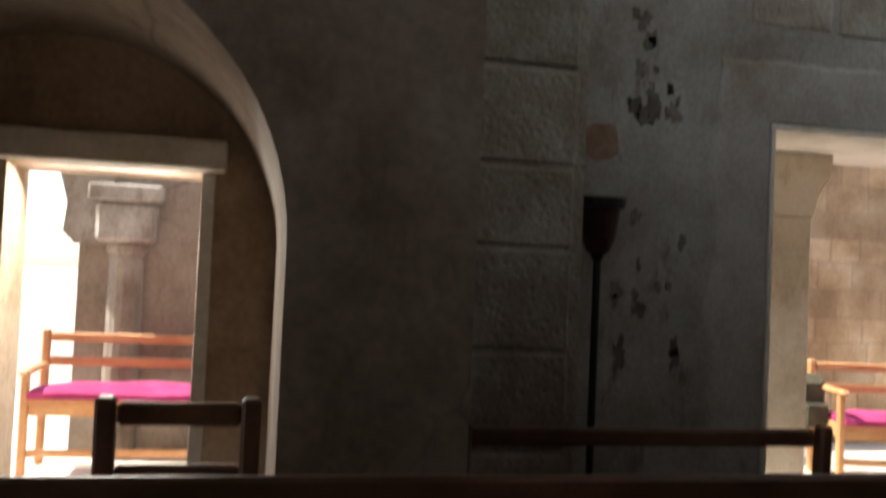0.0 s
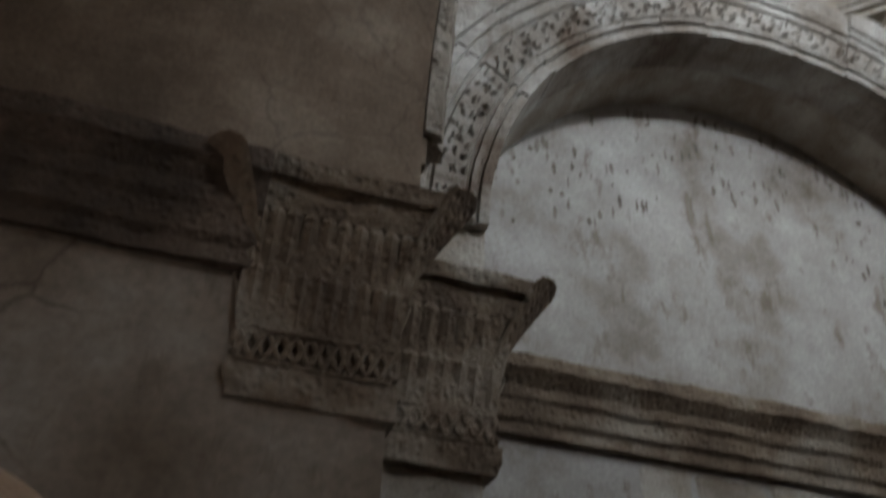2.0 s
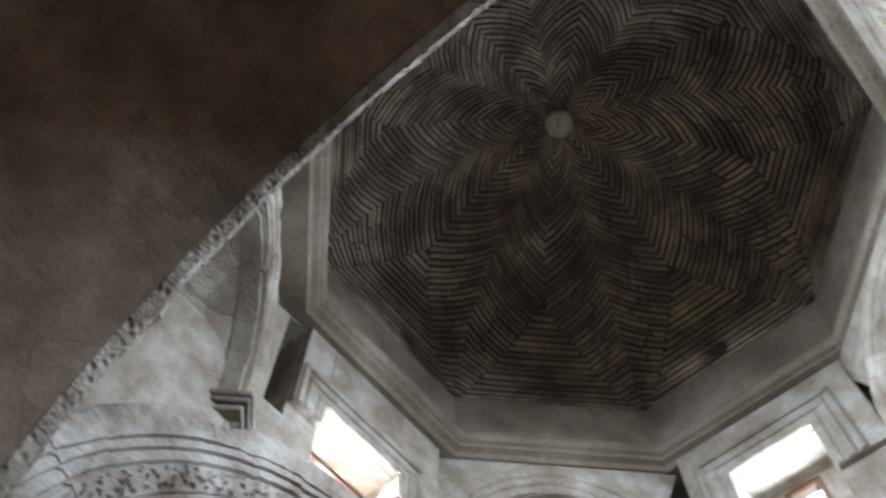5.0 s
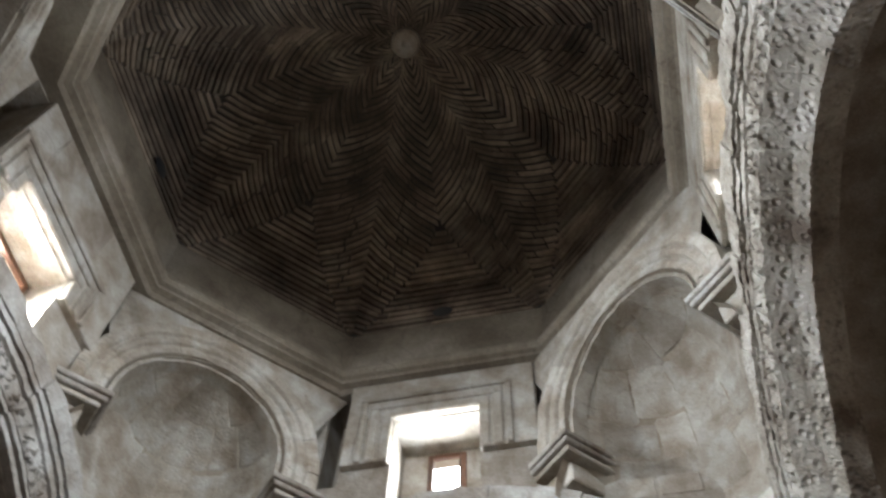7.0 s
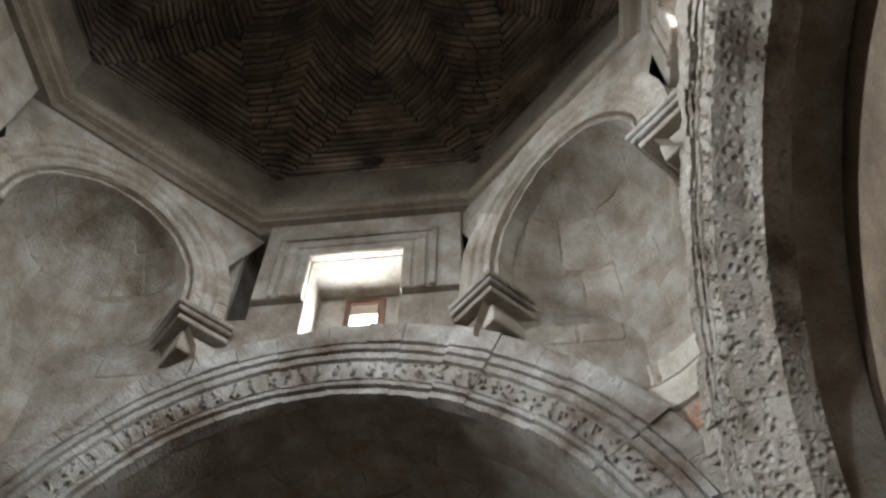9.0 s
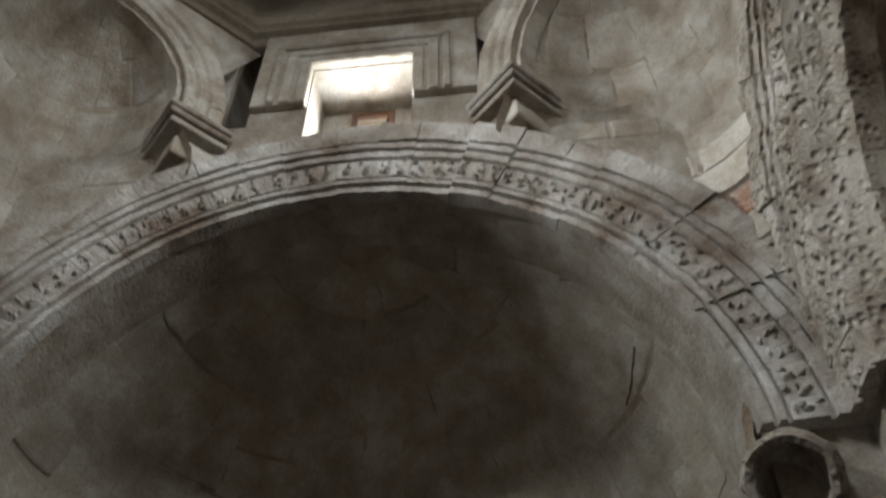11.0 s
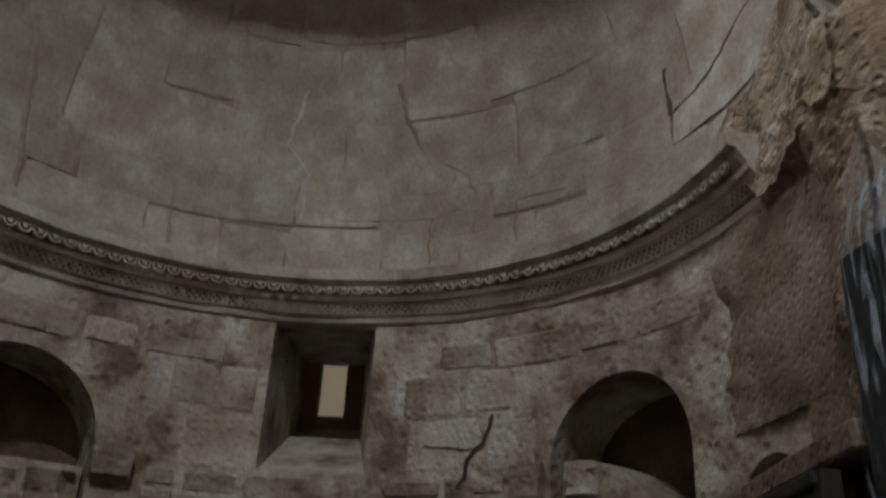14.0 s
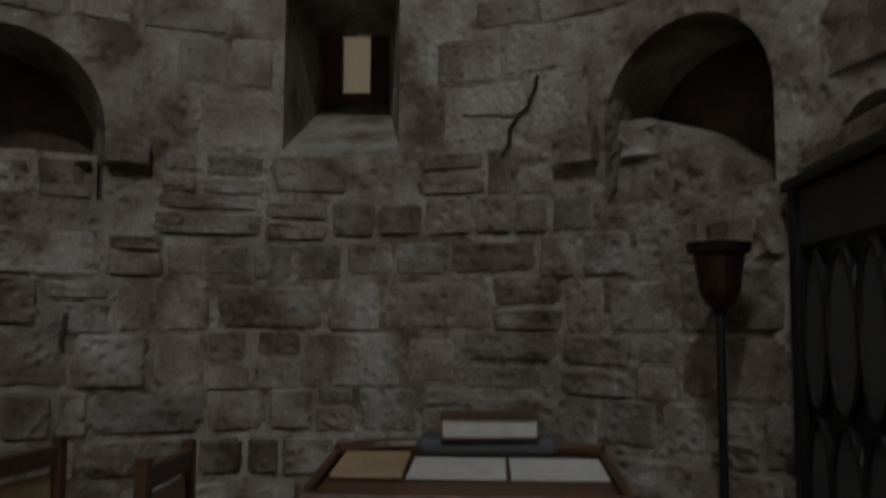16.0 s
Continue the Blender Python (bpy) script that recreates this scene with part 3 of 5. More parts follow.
END = math.pi / 2 + (AC - 2.5) / AR
angs = [t for t in np.linspace(-END, END, 65)]
bm = bmesh.new()
sph = []
for a in angs:
    row = []
    for z in (3.56, 3.8, 4.03):
        row.append((*apse_xy(a, AR + 0.013), z))
    for b in np.linspace(0, math.pi / 2, 15)[1:]:
        c = math.cos(b)
        if abs(a) <= math.pi / 2:
            row.append((AC + (AR + 0.013) * math.cos(a) * c, (AR + 0.013) * math.sin(a) * c, 4.03 + (AR + 0.033) * math.sin(b)))
        else:
            row.append((AC - (abs(a) - math.pi / 2) * AR, math.copysign((AR + 0.013) * c, a), 4.03 + (AR + 0.033) * math.sin(b)))
    sph.append(row)
sheet(bm, sph)
bmesh.ops.remove_doubles(bm, verts=bm.verts, dist=1e-4)
apse_vault = tagged(part("apse_vault", fix(bm), JOINT), "smoke-darkened half dome of ashlar over the apse", "vault", kind="structure")

# lower apse wall with its window and two niches
NICHES = ((-0.865, 0.42, 2.44, 2.10), (0.76, 0.44, 2.48, 2.15), (-1.30, 0.20, 2.12, 2.07))
WIN_A = (-0.148, 0.138, 2.44)


def apse_holes(a):
    """Height spans of openings over the angle a."""
    if WIN_A[0] <= a <= WIN_A[1]:
        return (WIN_A[2], 3.31)
    for c, hw, zs, zb in NICHES:
        d = (a - c) * AR
        if abs(d) <= hw + 1e-6:
            return (zb, zs + math.sqrt(max(hw * hw - d * d, 0)))
    return None


bm = bmesh.new()
marks = set(np.linspace(-END, END, 121)) | set(WIN_A[:2])
for c, hw, zs, zb in NICHES:
    marks |= {c + hw / AR * math.cos(t) for t in np.linspace(0, math.pi, 25)}
marks = sorted(marks)
TOP = 3.575


def q4(bm, *pts):
    bm.faces.new([bm.verts.new(p) for p in pts])


for a0, a1 in zip(marks, marks[1:]):
    if a1 - a0 < 1e-6:
        continue
    h = apse_holes((a0 + a1) / 2)
    P = lambda a, z, r=AR: (*apse_xy(a, r), z)
    if not h:
        q4(bm, P(a0, 0), P(a1, 0), P(a1, TOP), P(a0, TOP))
        continue
    h0, h1 = apse_holes(min(max(a0, a0 + 1e-7), a1)) or h, apse_holes(a1 - 1e-7) or h
    q4(bm, P(a0, 0), P(a1, 0), P(a1, h1[0]), P(a0, h0[0]))
    q4(bm, P(a0, h0[1]), P(a1, h1[1]), P(a1, TOP), P(a0, TOP))
    if h[1] > 3.3:
        continue
    D = AR + 0.475
    q4(bm, P(a0, h0[1]), P(a1, h1[1]), P(a1, h1[1], D), P(a0, h0[1], D))
    q4(bm, P(a0, h0[0]), P(a1, h1[0]), P(a1, h1[0], D), P(a0, h0[0], D))
for c, hw, zs, zb in NICHES:
    for sg in (-1, 1):
        a = c + sg * hw / AR
        q4(bm, (*apse_xy(a, AR), zb), (*apse_xy(a, AR + 0.475), zb), (*apse_xy(a, AR + 0.475), zs), (*apse_xy(a, AR), zs))
# splayed window reveal
XF, FY, FZ = 5.95, (-0.14, 0.26), (2.92, 3.36)
L0, L1 = apse_xy(WIN_A[1], AR), apse_xy(WIN_A[0], AR)
q4(bm, (*L0, 2.44), (*L0, 3.31), (XF, FY[1], FZ[1]), (XF, FY[1], FZ[0]))
q4(bm, (*L1, 2.44), (*L1, 3.31), (XF, FY[0], FZ[1]), (XF, FY[0], FZ[0]))
wa = [a for a in marks if WIN_A[0] - 1e-9 <= a <= WIN_A[1] + 1e-9]
for a0, a1 in zip(wa, wa[1:]):
    y0, y1 = (FY[0] + (FY[1] - FY[0]) * (a - WIN_A[0]) / (WIN_A[1] - WIN_A[0]) for a in (a0, a1))
    for z, zf in ((2.44, FZ[0]), (3.31, FZ[1])):
        q4(bm, (*apse_xy(a0, AR), z), (*apse_xy(a1, AR), z), (XF, y1, zf), (XF, y0, zf))
bmesh.ops.remove_doubles(bm, verts=bm.verts, dist=1e-4)
apse_wall = tagged(part("wall_apse", fix(bm), BEDDING), "curved apse wall of rough ashlar in pale mortar", "wall", kind="structure")
# closing masonry behind the niches and beyond the apse, near-black to paint the niches' shade
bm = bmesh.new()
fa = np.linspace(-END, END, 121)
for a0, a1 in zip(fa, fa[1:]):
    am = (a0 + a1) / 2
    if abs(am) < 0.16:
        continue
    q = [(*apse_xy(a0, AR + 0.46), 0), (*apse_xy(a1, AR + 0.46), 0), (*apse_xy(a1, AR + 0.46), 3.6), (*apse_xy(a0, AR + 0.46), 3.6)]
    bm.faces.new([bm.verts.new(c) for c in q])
tagged(part("wall_apse_outer", fix(bm), NEARBLACK), "outer masonry of the apse", "wall", kind="structure")

bm = bmesh.new()
def cz(z):
    return 3.565 - (3.565 - z) * 0.66
prof = [(0.0, 3.16), (-0.03, 3.17), (-0.05, 3.22), (-0.07, 3.225), (-0.12, 3.31), (-0.14, 3.32), (-0.15, 3.36), (-0.19, 3.42), (-0.20, 3.45), (-0.25, 3.47), (-0.26, 3.56), (0.1, 3.57), (0.1, 3.16)]
sweep(bm, [[Vector((*apse_xy(a, AR + 0.78 * d + (0.012 * noise.noise(Vector((a * 7, z * 9, 0))) if d < 0 else 0)), cz(z) + 0.008 * noise.noise(Vector((a * 5, d * 20, 4))))) for d, z in prof] for a in np.linspace(-1.42, math.pi / 2 + 0.08, 140)])
cor = tagged(part("cornice_apse", fix(bm), FASCIA), "curved carved limestone cornice with dentils round the apse", "cornice", kind="structure")

# ---- light in the openings ----
for m, at, tilt, w, h, watts, spread in (
        (NORTH, (-0.10, 0.585, 7.24), 28, 0.16, 0.40, 72, 115), (EAST, (-0.02, 0.385, 7.36), 0, 0.24, 0.26, 20, 165),
        (SOUTH, (0, 0.585, 7.28), 28, 0.14, 0.40, 37, 115), (WEST, (0, 0.08, 8.26), 36, 0.74, 0.10, 29, 110)):
    window_light("window_light", m @ pose(*at, -90 + tilt, 0, 0), w, h, watts, (0.86, 0.93, 1.0), spread)
# Extra lamp under the left lintel, added to brighten the recess
window_light("added_door_light", pose(-3.84, 3.46, 1.972, -25, 0, 0), 0.6, 0.2, 14, (1.0, 0.92, 0.82), 170)

# glowing boards added beyond the drum windows to whiten the sky
SKYBOARD = bpy.data.materials.new("glowing sky board")
SKYBOARD.use_nodes = True
hb = SKYBOARD.node_tree.nodes["Principled BSDF"]
hb.inputs["Base Color"].default_value = (0.8, 0.85, 0.9, 1)
hb.inputs["Emission Color"].default_value, hb.inputs["Emission Strength"].default_value = (0.95, 0.98, 1.0, 1), 3.0
for m in (EAST, NORTH, SOUTH):
    tagged(part("backdrop", box((-1.2, 1.6, 7.0), (1.2, 1.64, 10.5), 0, m), SKYBOARD), "glowing sky board outside a drum window", "sky", kind="structure")

# ---- north bay: tympanum wall with its doorway ----
def pierced(lo, hi, holes):
    """A slab wall in x-z with doorways (x0, x1, z0, z1) through its depth."""
    bm = bmesh.new()
    xs = sorted({lo[0], hi[0]} | {h[0] for h in holes} | {h[1] for h in holes})
    for x0, x1 in zip(xs, xs[1:]):
        spans = [(lo[2], hi[2])]
        for h in holes:
            if x0 >= h[0] - 1e-6 and x1 <= h[1] + 1e-6:
                spans = [(lo[2], h[2]), (h[3], hi[2])]
        for a, b in spans:
            if b - a > 1e-4:
                add_box(bm, (x0, lo[1], a), (x1, hi[1], b))
    return fix(bm)


DOOR_R = (-0.86, 0.50, 0.0, 2.40)
DOOR_L = (-4.22, -3.45, 0.0, 1.98)
tagged(part("wall_tympanum_north", pierced((-2.3, 3.25, 0), (3.2, 3.66, 6.45), [DOOR_R]), TYMP), "flaking grey plaster wall filling the north arch", "wall", kind="structure")
tagged(part("wall_tympanum_south", pierced((-3.2, -3.66, 0), (3.2, -3.18, 6.45), []), SOOT), "dark plastered wall filling the south arch", "wall", kind="structure")
# Paler colour brightens the recess's back wall in place of light
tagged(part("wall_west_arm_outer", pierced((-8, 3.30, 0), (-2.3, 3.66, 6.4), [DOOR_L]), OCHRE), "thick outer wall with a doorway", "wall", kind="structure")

bm = pierced((-2.62, 0.402, 6.3), (2.62, DEPTH, Z_DRUM), [WIN_EAST])
bm.transform(EAST)
bmesh.ops.remove_doubles(bm, verts=bm.verts, dist=1e-4)
tagged(part("wall_east_upper", bm, STONE), "thick upper masonry round the east window", "wall", kind="structure")

# ---- west arm: walls, recess, barrel vault ----
RX, RR, RZ = -4.00, 0.855, 1.66
WY = 2.046


def recess_line(x):
    return 0.0 if abs(x - RX) >= RR else RZ + math.sqrt(RR ** 2 - (x - RX) ** 2)


bm = bmesh.new()
xs = sorted({-8.0, -2.585} | set(RX + RR * np.cos(np.linspace(0, math.pi, 33))))
for x0, x1 in zip(xs, xs[1:]):
    xm = (x0 + x1) / 2
    inside = abs(xm - RX) < RR
    b0, b1 = (recess_line(x0) or RZ, recess_line(x1) or RZ) if inside else (0, 0)
    for y in (WY, 3.298):
        bm.faces.new([bm.verts.new(c) for c in ((x0, y, b0), (x1, y, b1), (x1, y, 3.9), (x0, y, 3.9))])
    if inside:
        bm.faces.new([bm.verts.new(c) for c in ((x0, WY, b0), (x0, 3.298, b0), (x1, 3.298, b1), (x1, WY, b1))])
for x, z in ((RX - RR, RZ), (RX + RR, RZ)):
    bm.faces.new([bm.verts.new(c) for c in ((x, WY, 0), (x, 3.298, 0), (x, 3.298, z), (x, WY, z))])
bm.faces.new([bm.verts.new(c) for c in ((-2.585, WY, 0), (-2.585, 3.298, 0), (-2.585, 3.298, 3.9), (-2.585, WY, 3.9))])
bmesh.ops.remove_doubles(bm, verts=bm.verts, dist=1e-4)
tagged(part("wall_west_arm_north", fix(bm), PLASTER), "brown plastered wall with an arched door recess", "wall", kind="structure")
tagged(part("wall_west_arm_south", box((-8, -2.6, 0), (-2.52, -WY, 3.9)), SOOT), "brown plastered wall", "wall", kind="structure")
# Out of view; the doorway is added to let light into the west arm
bm = bmesh.new()
for lo, hi in (((-8.3, -3.66, 0), (-8.0, -0.8, 6.4)), ((-8.3, 0.8, 0), (-8.0, 3.66, 6.4)), ((-8.3, -0.8, 2.6), (-8.0, 0.8, 6.4))):
    add_box(bm, lo, hi)
tagged(part("wall_west_end", bm, PLASTER), "unseen plastered end wall with an added doorway", "wall", kind="structure")
# Lamp added in that doorway to lift the west arm
window_light("added_door_light", pose(-8.12, 0, 1.35, 0, -90, 0), 2.3, 1.5, 3, (0.95, 0.97, 1.0), 170)
bm = bmesh.new()
rings = []
for x in np.linspace(-8.0, -2.525, 28):
    rings.append([(x, (R_ARCH - 0.02) * math.cos(a), ZC - 0.1 + (R_ARCH + 0.06) * math.sin(a)) for a in np.linspace(-0.2, math.pi + 0.2, 41)])
sheet(bm, rings)
outer = [[(x, 2.4 * math.cos(a), ZC + 2.4 * math.sin(a)) for a in np.linspace(-0.2, math.pi + 0.2, 25)] for x in (-8.0, -3.0)]
sheet(bm, outer)
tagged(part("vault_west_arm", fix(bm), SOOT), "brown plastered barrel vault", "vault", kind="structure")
# a roof over the west arm's wall heads
bm = bmesh.new()
add_box(bm, (-8.3, 1.9, 5.9), (-2.3, 3.66, 6.4))
tagged(part("roof_west_arm", bm, STONE), "stone roof edge over the west arm", "roof", kind="structure")
bm = bmesh.new()
add_box(bm, (-8.3, -3.66, 5.9), (-2.3, -1.9, 6.4))
tagged(part("roof_west_arm_south", bm, STONE), "stone roof edge over the west arm", "roof", kind="structure")
tagged(part("wall_west_arm_south_outer", box((-8.3, -3.66, 0), (-2.3, -3.3, 5.9)), STONE), "thick outer wall", "wall", kind="structure")
# roofs over the north and south bays and the apse
tagged(part("roof_north_bay", box((-3.2, 3.25, 6.15), (3.2, 3.7, 6.5)), STONE), "stone wall head over the north bay", "roof", kind="structure")
tagged(part("roof_south_bay", box((-3.2, -3.7, 6.15), (3.2, -3.1, 6.5)), STONE), "stone wall head over the south bay", "roof", kind="structure")


# ---- straight cornices ----
def cornice(name, p0, p1, out, z0, h, proj, mat, label):
    p0, p1, out = Vector(p0), Vector(p1), Vector(out)
    prof = [(-0.05, 0), (0.25, 0), (0.28, 0.14), (0.42, 0.2), (0.5, 0.4), (0.62, 0.46), (0.66, 0.6), (0.86, 0.72), (1.0, 0.78), (1.0, 0.97), (0.9, 1.0), (-0.05, 1.0)]
    bm = bmesh.new()
    n = max(2, int((p1 - p0).length / 0.05))
    rings = []
    for i in range(n + 1):
        c = p0.lerp(p1, i / n)
        ring = []
        for d, q in prof:
            p = c + Vector((0, 0, z0 + h * q)) + out * d
            w = 0.016 * noise.noise(p * 3) + 0.012 * noise.noise(p * 11) - 0.05 * max(0.0, noise.noise(p * 2.2 + Vector((0, 0, 7))) - 0.25) * (q > 0.7)
            ring.append(c + out * (proj * d + w * (d > 0)) + Vector((0, 0, z0 + h * q + 0.5 * w)))
        rings.append(ring)
    sweep(bm, rings)
    return tagged(part(name, fix(bm), mat), label, "cornice", "cornices", "structure")


cornice("cornice_north_bay", (-2.05, 3.25, 0), (2.05, 3.25, 0), (0, -1, 0), 3.36, 0.38, 0.2, SOOTSHADE, "weathered carved stone cornice across the plaster wall")
cornice("cornice_west_arm", (-8, WY, 0), (-3.1, WY, 0), (0, -1, 0), 3.22, 0.44, 0.16, NEARBLACK, "sooty moulded stone cornice under the vault")
cornice("cornice_west_arm_south", (-8, -WY, 0), (-3.1, -WY, 0), (0, 1, 0), 3.22, 0.44, 0.16, NEARBLACK, "sooty moulded stone cornice under the vault")


# ---- capitals ----
def capital(label, at, rz, w, d, z0, z1, mat, leaves=8):
    """A pier capital: necking, fluted leaf band and a projecting abacus with corner volutes; local -y is its front."""
    ob = root("capital", label, "capital", "pier capitals", "structure", (at[0], at[1], 0), rz)
    h = z1 - z0

    def frustum(nm, q0, q1, a, b, mat_=mat):
        bm = bmesh.new()
        r = []
        for z, e in ((z0 + h * q0, a), (z0 + h * q1, b)):
            r.append([Vector((-w / 2 - e, -e, z)), Vector((w / 2 + e, -e, z)), Vector((w / 2 + e, d, z)), Vector((-w / 2 - e, d, z))])
        sweep(bm, r)
        fix(bm)
        bmesh.ops.subdivide_edges(bm, edges=bm.edges[:], cuts=9, use_grid_fill=True)
        for v in bm.verts:
            p = v.co + Vector((at[0] * 3, at[1] * 3, 0))
            out = Vector((v.co.x, v.co.y - d / 2, 0)).normalized()
            v.co += out * (0.022 * noise.noise(p * 6) + 0.014 * noise.noise(p * 17) - 0.01) + Vector((0, 0, 0.008 * noise.noise(p * 11)))
        return part(nm, fix(bm), mat_, ob)

    frustum("necking", 0.0, 0.13, 0.045, 0.052)
    frustum("core", 0.13, 0.80, 0.024, 0.092)
    frustum("abacus", 0.80, 1.0, 0.10, 0.15)
    frustum("fillet", 0.93, 1.005, 0.16, 0.18)

    def on_face(face, t, o, z):
        return Vector((t, -o, z)) if face == "front" else Vector((w / 2 + o, d / 2 + t, z)) if face == "right" else Vector((-w / 2 - o, d / 2 + t, z))

    for face in ("front", "left", "right"):
        span0 = w if face == "front" else d
        cnt0 = leaves if face == "front" else max(2, int(leaves * d / w))
        for q0, q1, e0, e1, wide, k in ((0.31, 0.55, 0.03, 0.062, 0.49, 1), (0.55, 0.80, 0.056, 0.10, 0.49, 1)):
            span, cnt = span0 + 2 * e0, cnt0 * k
            for i in range(cnt):
                c = (i + 0.5 + random.uniform(-0.05, 0.05)) / cnt
                lw = span / cnt * wide
                wear = random.uniform(-0.4, 1.0)
                bm = bmesh.new()
                pts = []
                for q, o, ww in ((q0, e0 - 0.012, 1.0), ((q0 + q1) / 2, (e0 + e1) / 2, 1.0), (q1 - 0.035, e1 + 0.014 * wear, 0.95), (q1, e1 - 0.01, 0.7)):
                    for sx, bo in ((-1, 0), (0, 0.012), (1, 0), (0, -0.05)):
                        pts.append(on_face(face, (c - 0.5) * span + sx * lw * ww, o + bo, z0 + h * q + random.uniform(-0.004, 0.004)))
                sweep(bm, [pts[k2:k2 + 4] for k2 in range(0, 16, 4)])
                part("leaf", fix(bm), mat, ob)
        # interlace band: two crossing waves of cord
        bm = bmesh.new()
        for sg in (-1, 1):
            xs = np.linspace(-span0 / 2 - 0.02, span0 / 2 + 0.02, cnt0 * 8)
            tube(bm, [on_face(face, x, 0.034, z0 + h * (0.215 + sg * 0.045 * math.sin(x * 2 * math.pi * cnt0 / 2 / span0))) for x in xs], 0.011, 5)
        for q in (0.15, 0.285):
            tube(bm, [on_face(face, x, 0.032, z0 + h * q) for x in np.linspace(-span0 / 2 - 0.02, span0 / 2 + 0.02, 6)], 0.010, 5)
        part("interlace_band", fix(bm), mat, ob, "carved interlace band")
    for s in (-1, 1):
        # a corner scroll that hangs from the abacus
        bm = bmesh.new()
        rings = []
        for f in np.linspace(0, 1, 12):
            r = 0.03 + 0.055 * f
            c = Vector((s * (w / 2 + 0.02 + 0.17 * f ** 1.4), -(0.02 + 0.17 * f ** 1.4), z0 + h * (0.52 + 0.42 * f)))
            out = Vector((s, -1, 0)).normalized()
            lat = Vector((s, 1, 0)).normalized()
            rings.append([c + lat * r * 1.1 * math.cos(a) + (out * 0.6 + Vector((0, 0, 0.5))) * r * math.sin(a) * (1 + 0.3 * noise.noise(c * 9 + lat * a)) for a in np.linspace(0, 2 * math.pi, 12, endpoint=False)])
        sweep(bm, rings)
        part("volute", fix(bm), mat, ob)
    return ob


capital("sooty carved limestone capital with leaf and interlace bands", (-2.84, 2.06), 0, 0.48, 0.5, 2.76, 3.64, SOOTSHADE, 10)
capital("carved limestone capital with fluted leaves, corner broken", (-2.31, 2.60), 0, 0.58, 0.5, 2.86, 3.72, SOOTSHADE, 9)
capital("carved limestone capital with fluted leaves", (2.28, 2.60), 0, 0.44, 0.5, 2.86, 3.72, ROUGH, 6)


brk = root("capital", "broken weathered limestone capital, worn to a crusty lump", "capital", "pier capitals", "structure")
bm = bmesh.new()
rows = []
for z in np.linspace(2.20, 3.60, 60):
    f = (z - 2.20) / 1.40
    half = 0.09 + 0.14 * f ** 0.8 + 0.04 * math.sin(f * 9)
    row = []
    for a in np.linspace(-0.35 * math.pi, 1.35 * math.pi, 60):
        p = Vector((2.72 + (half + 0.12) * math.cos(a), -2.30 + (half + 0.10) * math.sin(a), z))
        k = 0.07 * noise.noise(p * 3.1) + 0.035 * noise.noise(p * 8) + 0.018 * noise.noise(p * 19) + 0.01 * noise.noise(p * 37)
        row.append(p + k * Vector((math.cos(a), math.sin(a), 0.3)))
    rows.append(row)
sheet(bm, rows)
part("crust", fix(bm), CRUST, brk, "brown crusty worn stone")
capital("carved limestone capital with fluted leaves", (2.72, 2.12), 0, 0.54, 0.5, 2.74, 3.62, ROUGH, 8)
capital("carved limestone capital with fluted leaves", (-2.82, -2.12), 180, 0.54, 0.5, 2.74, 3.62, SOOTSHADE, 8)

# ---- outside the north doors ----
tagged(part("wall_courtyard", box((-0.9, 6.6, 0), (6, 7.0, 4.2)), SANDY), "sunlit ashlar courtyard wall", "wall", kind="structure")
tagged(part("wall_courtyard_pier", box((-4.42, 6.0, 0), (-0.9, 6.7, 3.9)), PLASTER), "weathered plastered courtyard wall", "wall", kind="structure")


def wood_bench(label, at, rz, length, wood, cushion=None, group="benches", top=0.92, arms=True, seat=0.43):
    ob = root("bench", label, "bench", group, "", at, rz)
    L = length / 2
    for s in (-1, 1):
        part("back_leg", box((s * L - 0.025, -0.03, 0), (s * L + 0.025, 0.025, top + 0.02), 0.01, pose(0, 0, 0, -3)), wood, ob)
        part("front_leg", box((s * L - 0.025, -0.50, 0), (s * L + 0.025, -0.45, 0.64), 0.01), wood, ob)
        part("side_rail", box((s * L - 0.015, -0.45, seat - 0.09), (s * L + 0.015, -0.03, seat - 0.031), 0.006), wood, ob)
        if arms:
            part("armrest", box((s * L - 0.035, -0.55, 0.642), (s * L + 0.035, -0.01, 0.675), 0.014), wood, ob)
    for z in (top - 0.06, top - 0.22):
        part("back_rail", box((-L + 0.025, -0.02, z), (L - 0.025, 0.015, z + 0.06), 0.01, pose(0, 0.035, 0)), wood, ob)
    board = part("seat", box((-L, -0.49, seat - 0.03), (L, -0.03, seat), 0.008), wood, ob)
    part("apron", box((-L + 0.025, -0.48, seat - 0.11), (L - 0.025, -0.455, seat - 0.031), 0.006), wood, ob)
    part("stretcher", box((-L + 0.025, -0.48, 0.14), (L - 0.025, -0.455, 0.19), 0.006), wood, ob)
    if cushion:
        bm = box((-L + 0.02, -0.52, 0), (L - 0.02, -0.04, 0.075))
        bmesh.ops.subdivide_edges(bm, edges=bm.edges[:], cuts=7, use_grid_fill=True)
        for v in bm.verts:
            e = min(1.0, 8 * min(L - abs(v.co.x), v.co.y + 0.52, -0.04 - v.co.y))
            v.co.z = seat + 0.002 + v.co.z * (0.45 + 0.55 * e) + (0.012 * noise.noise(v.co * 6) if v.co.z > 0.03 else 0)
        part("cushion", fix(bm), cushion, board, "magenta cloth seat cushion")
    return ob


wood_bench("orange pine bench with a magenta cushion in the sun", (-3.60, 5.75, 0.25), 0, 1.9, PINE, CUSHION, top=0.87, seat=0.50)
wood_bench("orange pine bench with a magenta cushion by the ashlar wall", (1.93, 5.30, 0.25), -12, 1.9, PINE, CUSHION, top=0.83)
